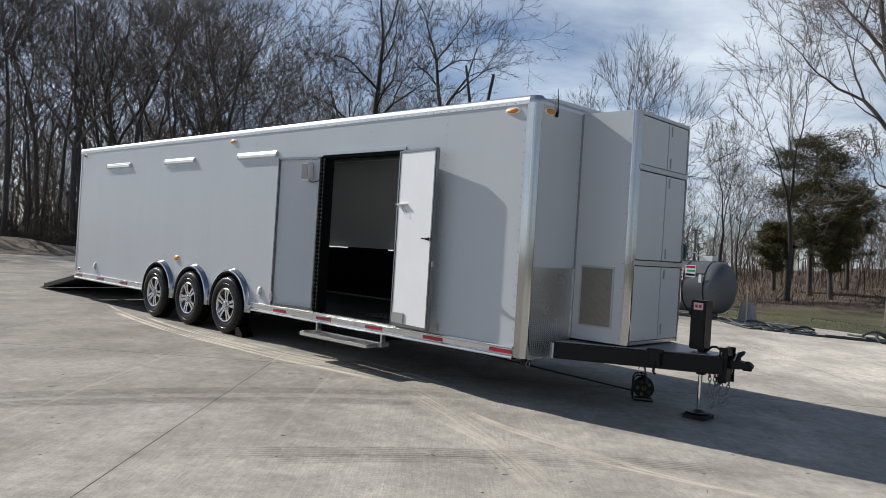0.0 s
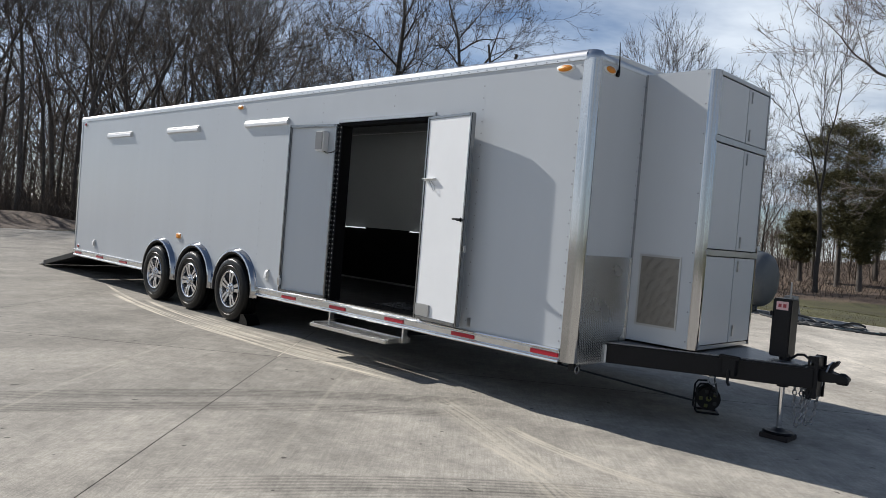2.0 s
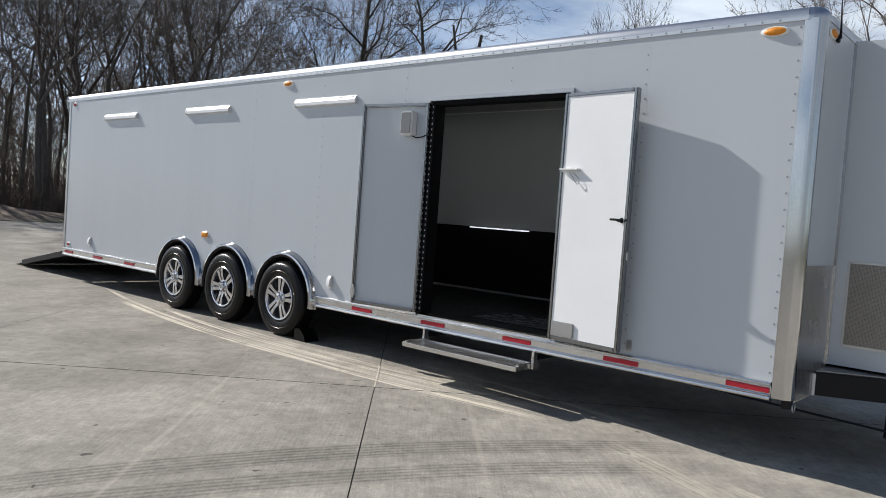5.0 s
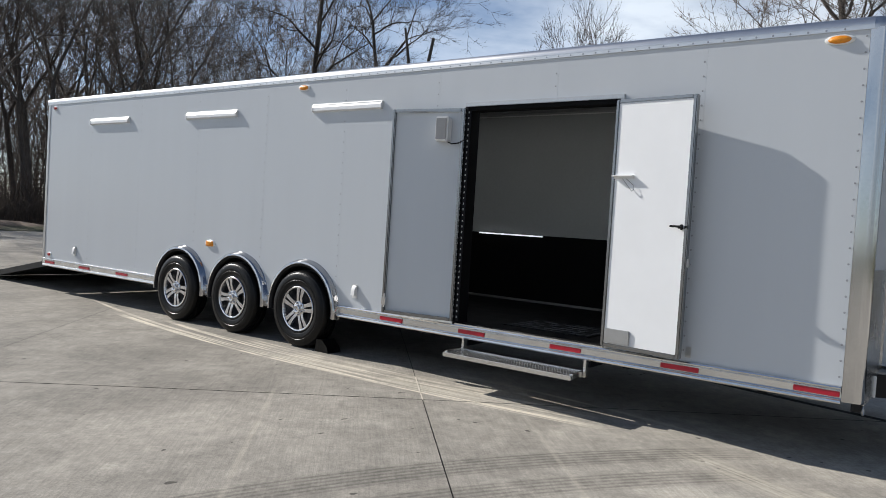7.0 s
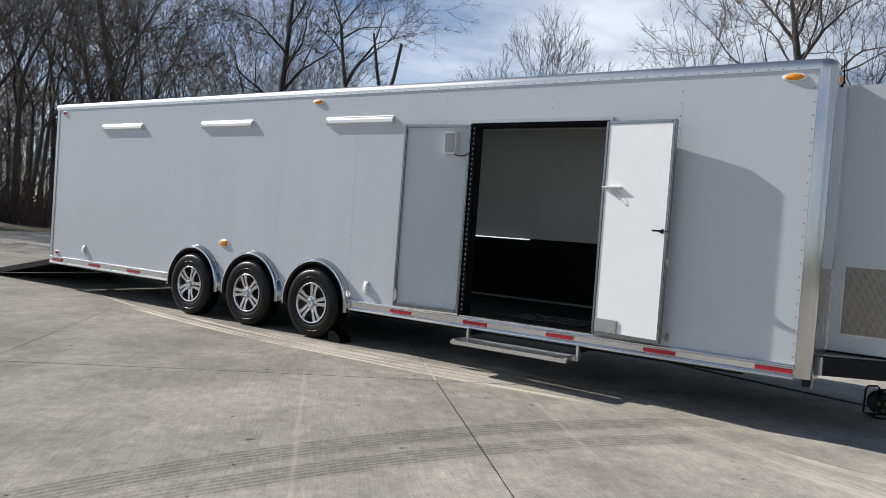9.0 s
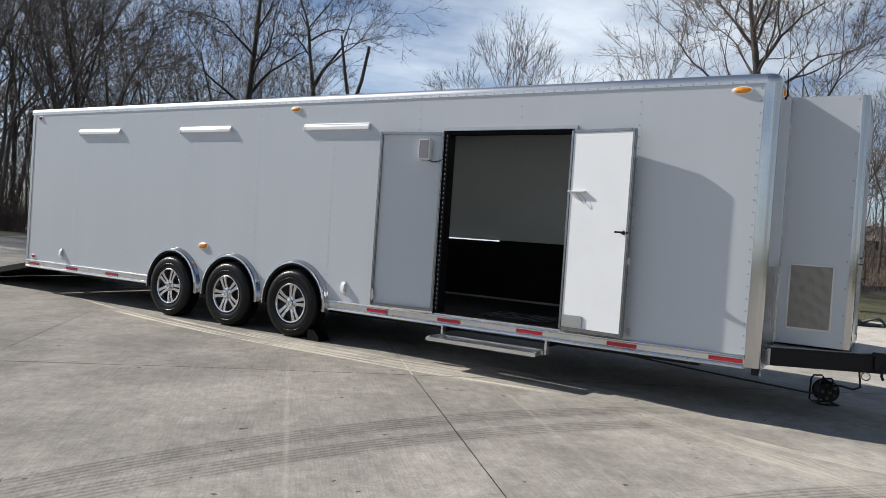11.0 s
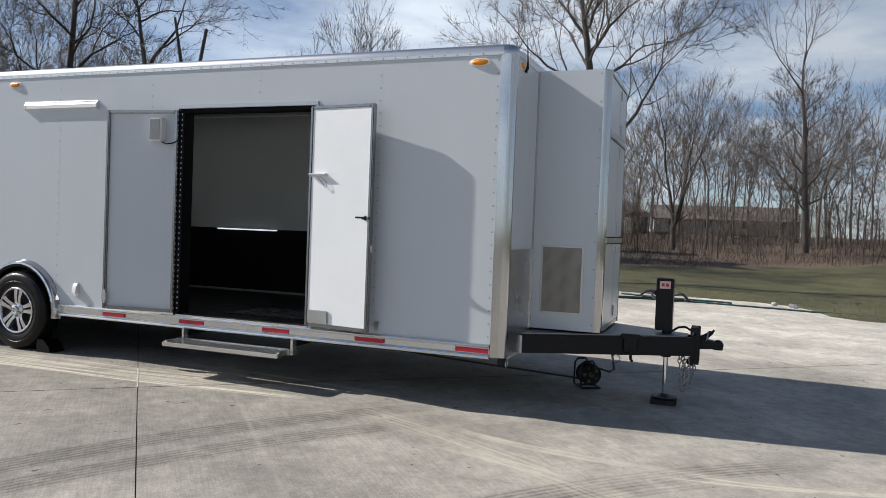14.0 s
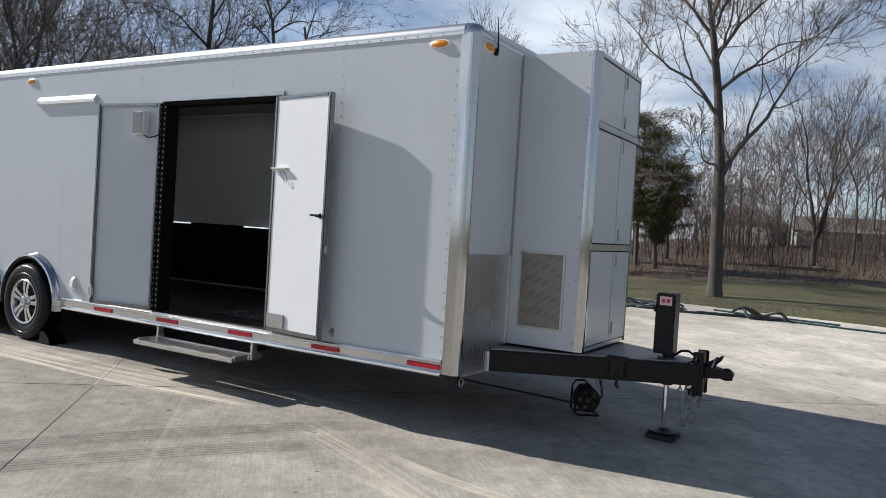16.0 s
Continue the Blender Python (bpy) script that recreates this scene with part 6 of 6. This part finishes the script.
block = bmesh.new()
prism(block, [(7.98, 0.0), (8.0, 0.04), (7.88, 0.52), (7.60, 0.52), (7.50, 0.04), (7.50, 0.0)], "x", 19.1, 19.6)
for v_ in block.verts:
    v_.co = (19.35 + (v_.co.x - 19.35) * 0.75, 8.0 + (v_.co.y - 7.75) * 0.75, v_.co.z * 0.92)
    v_.co.z += ground_z(8)
bmesh.ops.bevel(block, geom=list(block.edges), offset=0.02, segments=2, affect="EDGES")
tagged(part("concrete_block", block, BLOCK), "weathered tapered concrete block by the grass", "concrete block")
post_ob = part("marker_post", pipe(bmesh.new(), [(18.6, 7.74, ground_z(8)), (18.6, 7.74, 0.93)], 0.02, 8), GALV)
tagged(post_ob, "thin grey steel post standing on the concrete", "post")


def hose(points, r, material, label, seed, lifted=0.0):
    rng = random.Random(seed)
    path = []
    pts = [Vector((*p, 0)) for p in points]
    for i in range(len(pts) - 1):
        a, b, c, d = pts[max(i - 1, 0)], pts[i], pts[i + 1], pts[min(i + 2, len(pts) - 1)]
        for k in range(8):
            t = k / 8
            path.append(0.5 * ((2 * b) + (c - a) * t + (2 * a - 5 * b + 4 * c - d) * t * t + (3 * b - a - 3 * c + d) * t ** 3))
    path.append(pts[-1])
    for k, p in enumerate(path):
        p.z = ground_z(p.y) + r + abs(rng.gauss(0, 0.003)) + lifted * max(0.0, math.sin(k * 0.21 + seed)) ** 2
    ob = part("hose", pipe(bmesh.new(), path, r, 8), material)
    tagged(ob, label, "hose", "hoses on the yard")


hose([(18.3, 8.3), (17.6, 7.6), (17.2, 7.0), (17.9, 6.6), (18.5, 6.9), (18.0, 7.3), (17.3, 6.8), (17.7, 6.2), (18.4, 6.5)], 0.022, HOSE, "coiled thick black hose lying on the concrete", 1)
hose([(18.5, 7.4), (17.7, 6.9), (17.6, 6.3), (18.2, 6.0), (18.6, 6.4), (18.1, 6.7), (17.5, 6.0), (17.9, 5.4), (18.2, 4.9)], 0.02, HOSE, "black hose lying in loops on the concrete", 2)
hose([(17.6, 5.6), (17.8, 5.1), (18.1, 4.5), (18.0, 4.0), (18.25, 3.9), (18.3, 4.4), (18.0, 4.9)], 0.032, HOSE, "folded thick black hose on the concrete", 3, 0.16)
hose([(17.7, 4.9), (17.9, 4.4), (18.3, 3.95), (18.5, 4.25), (18.2, 4.7), (17.85, 4.6), (18.0, 4.15), (18.4, 4.0)], 0.03, HOSE, "thick black hose in a raised tangle on the concrete", 7, 0.20)
hose([(18.1, 8.0), (17.7, 7.4), (17.9, 6.9), (18.4, 7.1), (18.3, 7.6), (17.8, 7.3), (17.75, 6.7), (18.2, 6.4), (18.5, 6.1)], 0.026, HOSE, "thick black hose heaped by the tank", 8, 0.08)
hose([(17.4, 6.4), (17.8, 5.2), (18.2, 4.0), (18.1, 2.8), (18.1, 2.0), (17.9, 0.8), (17.7, -0.4)], 0.02, TEAL, "thin teal hose stretched along the yard edge", 4)
hose([(17.9, 7.2), (17.4, 6.6), (17.6, 5.9), (18.1, 6.1), (17.9, 6.8), (17.35, 6.3), (17.55, 5.6), (18.0, 5.3)], 0.016, HOSE, "thin black hose in flat loops on the concrete", 6)
hose([(18.9, 5.5), (18.7, 4.6), (18.75, 3.6), (18.7, 2.9)], 0.02, TEAL, "short thin teal hose by the grass", 5)
stone = bmesh.new()
bmesh.ops.create_icosphere(stone, subdivisions=2, radius=0.085)
for v_ in stone.verts:
    v_.co = v_.co * (1 + 0.3 * noise.noise(v_.co * 9)) 
    v_.co.z = v_.co.z * 0.55 + 0.05
    v_.co += Vector((19.1, 1.95, ground_z(1.95)))
tagged(part("stone", stone, BLOCK), "small grey stone at the slab edge", "stone")
fitting = bmesh.new()
pipe(fitting, [(18.75, 1.52, ground_z(1.5) + 0.05), (18.98, 1.62, ground_z(1.5) + 0.05)], 0.05, 12)
pipe(fitting, [(18.70, 1.50, ground_z(1.5) + 0.05), (18.76, 1.525, ground_z(1.5) + 0.05)], 0.03, 12)
tagged(part("hose_fitting", fitting, GALV), "grey metal hose fitting lying at the slab edge", "hose fitting")


# ---- houses beyond the wood ----
def house(x, y, w, d, h, roof, spin, label):
    ob = thing("house", (x, y, lie(x, y) - 0.2), label, "house")
    ob.rotation_euler = (0, 0, spin)
    walls = one_box(-d / 2, d / 2, -w / 2, w / 2, 0, h)
    top = prism(bmesh.new(), [(-d / 2 - 0.4, h - 0.05), (d / 2 + 0.4, h - 0.05), (0, h + roof)], "y", -w / 2 - 0.4, w / 2 + 0.4)
    kids = [("wall", walls, SIDING), ("roof", top, SHINGLE)]
    for k in range(4):
        yy = -w / 2 + w * (k + 0.5) / 4
        kids.append(("window", one_box(-d / 2 - 0.05, -d / 2 + 0.02, yy - 0.5, yy + 0.5, 1.0, 2.2), PANE))
        kids.append(("window_frame", one_box(-d / 2 - 0.04, -d / 2 + 0.01, yy - 0.6, yy + 0.6, 0.9, 1.0), PLASTIC))
    for name, bm, mat in kids:
        me = bpy.data.meshes.new(name)
        bmesh.ops.recalc_face_normals(bm, faces=bm.faces)
        bm.to_mesh(me)
        bm.free()
        me.materials.append(mat)
        p = new(name, me)
        p.parent = ob


house(134, 4.0, 22, 12, 2.4, 2.4, 0.1, "low pale house with brown shingle roof behind the trees")
house(128, 22.0, 10, 11, 3.4, 2.6, 1.4, "pale gabled house half hidden behind bare trees")


# ---- the slabs ----
gap = 0.0034
origin = Vector((4.62, 7.55))


def cut(u):
    """Half the width of a cross joint: one is tooled wide, the others are fine."""
    return 0.007 if abs(u) < 1 else 0.0015


ca, sa = math.cos(radians(SLAB_TURN)), math.sin(radians(SLAB_TURN))
U = [7.56 * k + 0.13 for k in range(-9, 10)]
W = [-7.5 - 3.78 * k for k in range(15, -1, -1)] + [3.78 * k for k in range(0, 17)]
for u0, u1 in zip(U, U[1:]):
    for w0, w1 in zip(W, W[1:]):
        corners = []
        for u, w in ((u0 + cut(u0), w0 + gap), (u1 - cut(u1), w0 + gap), (u1 - cut(u1), w1 - gap), (u0 + cut(u0), w1 - gap)):
            corners.append((origin.x + u * ca - w * sa, origin.y + u * sa + w * ca))
        if max(math.hypot(x - MID.x, y - MID.y) for x, y in corners) > 75:
            continue
        poly = clip_lot(corners)
        if len(poly) < 3:
            continue
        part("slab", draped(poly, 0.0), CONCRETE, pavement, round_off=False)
# the joint is filled flush with pale paste beside the step
fillet = [(origin.x + u * ca - w * sa, origin.y + u * sa + w * ca) for u, w in ((0.12, -0.006), (0.95, -0.007), (0.95, 0.007), (0.12, 0.006))]
part("joint_paste", draped(fillet, 0.0025), surface("pale_joint_paste", (0.50, 0.455, 0.38), 0.9, 0, 0.2, 6, 60, 0.2), pavement, round_off=False)
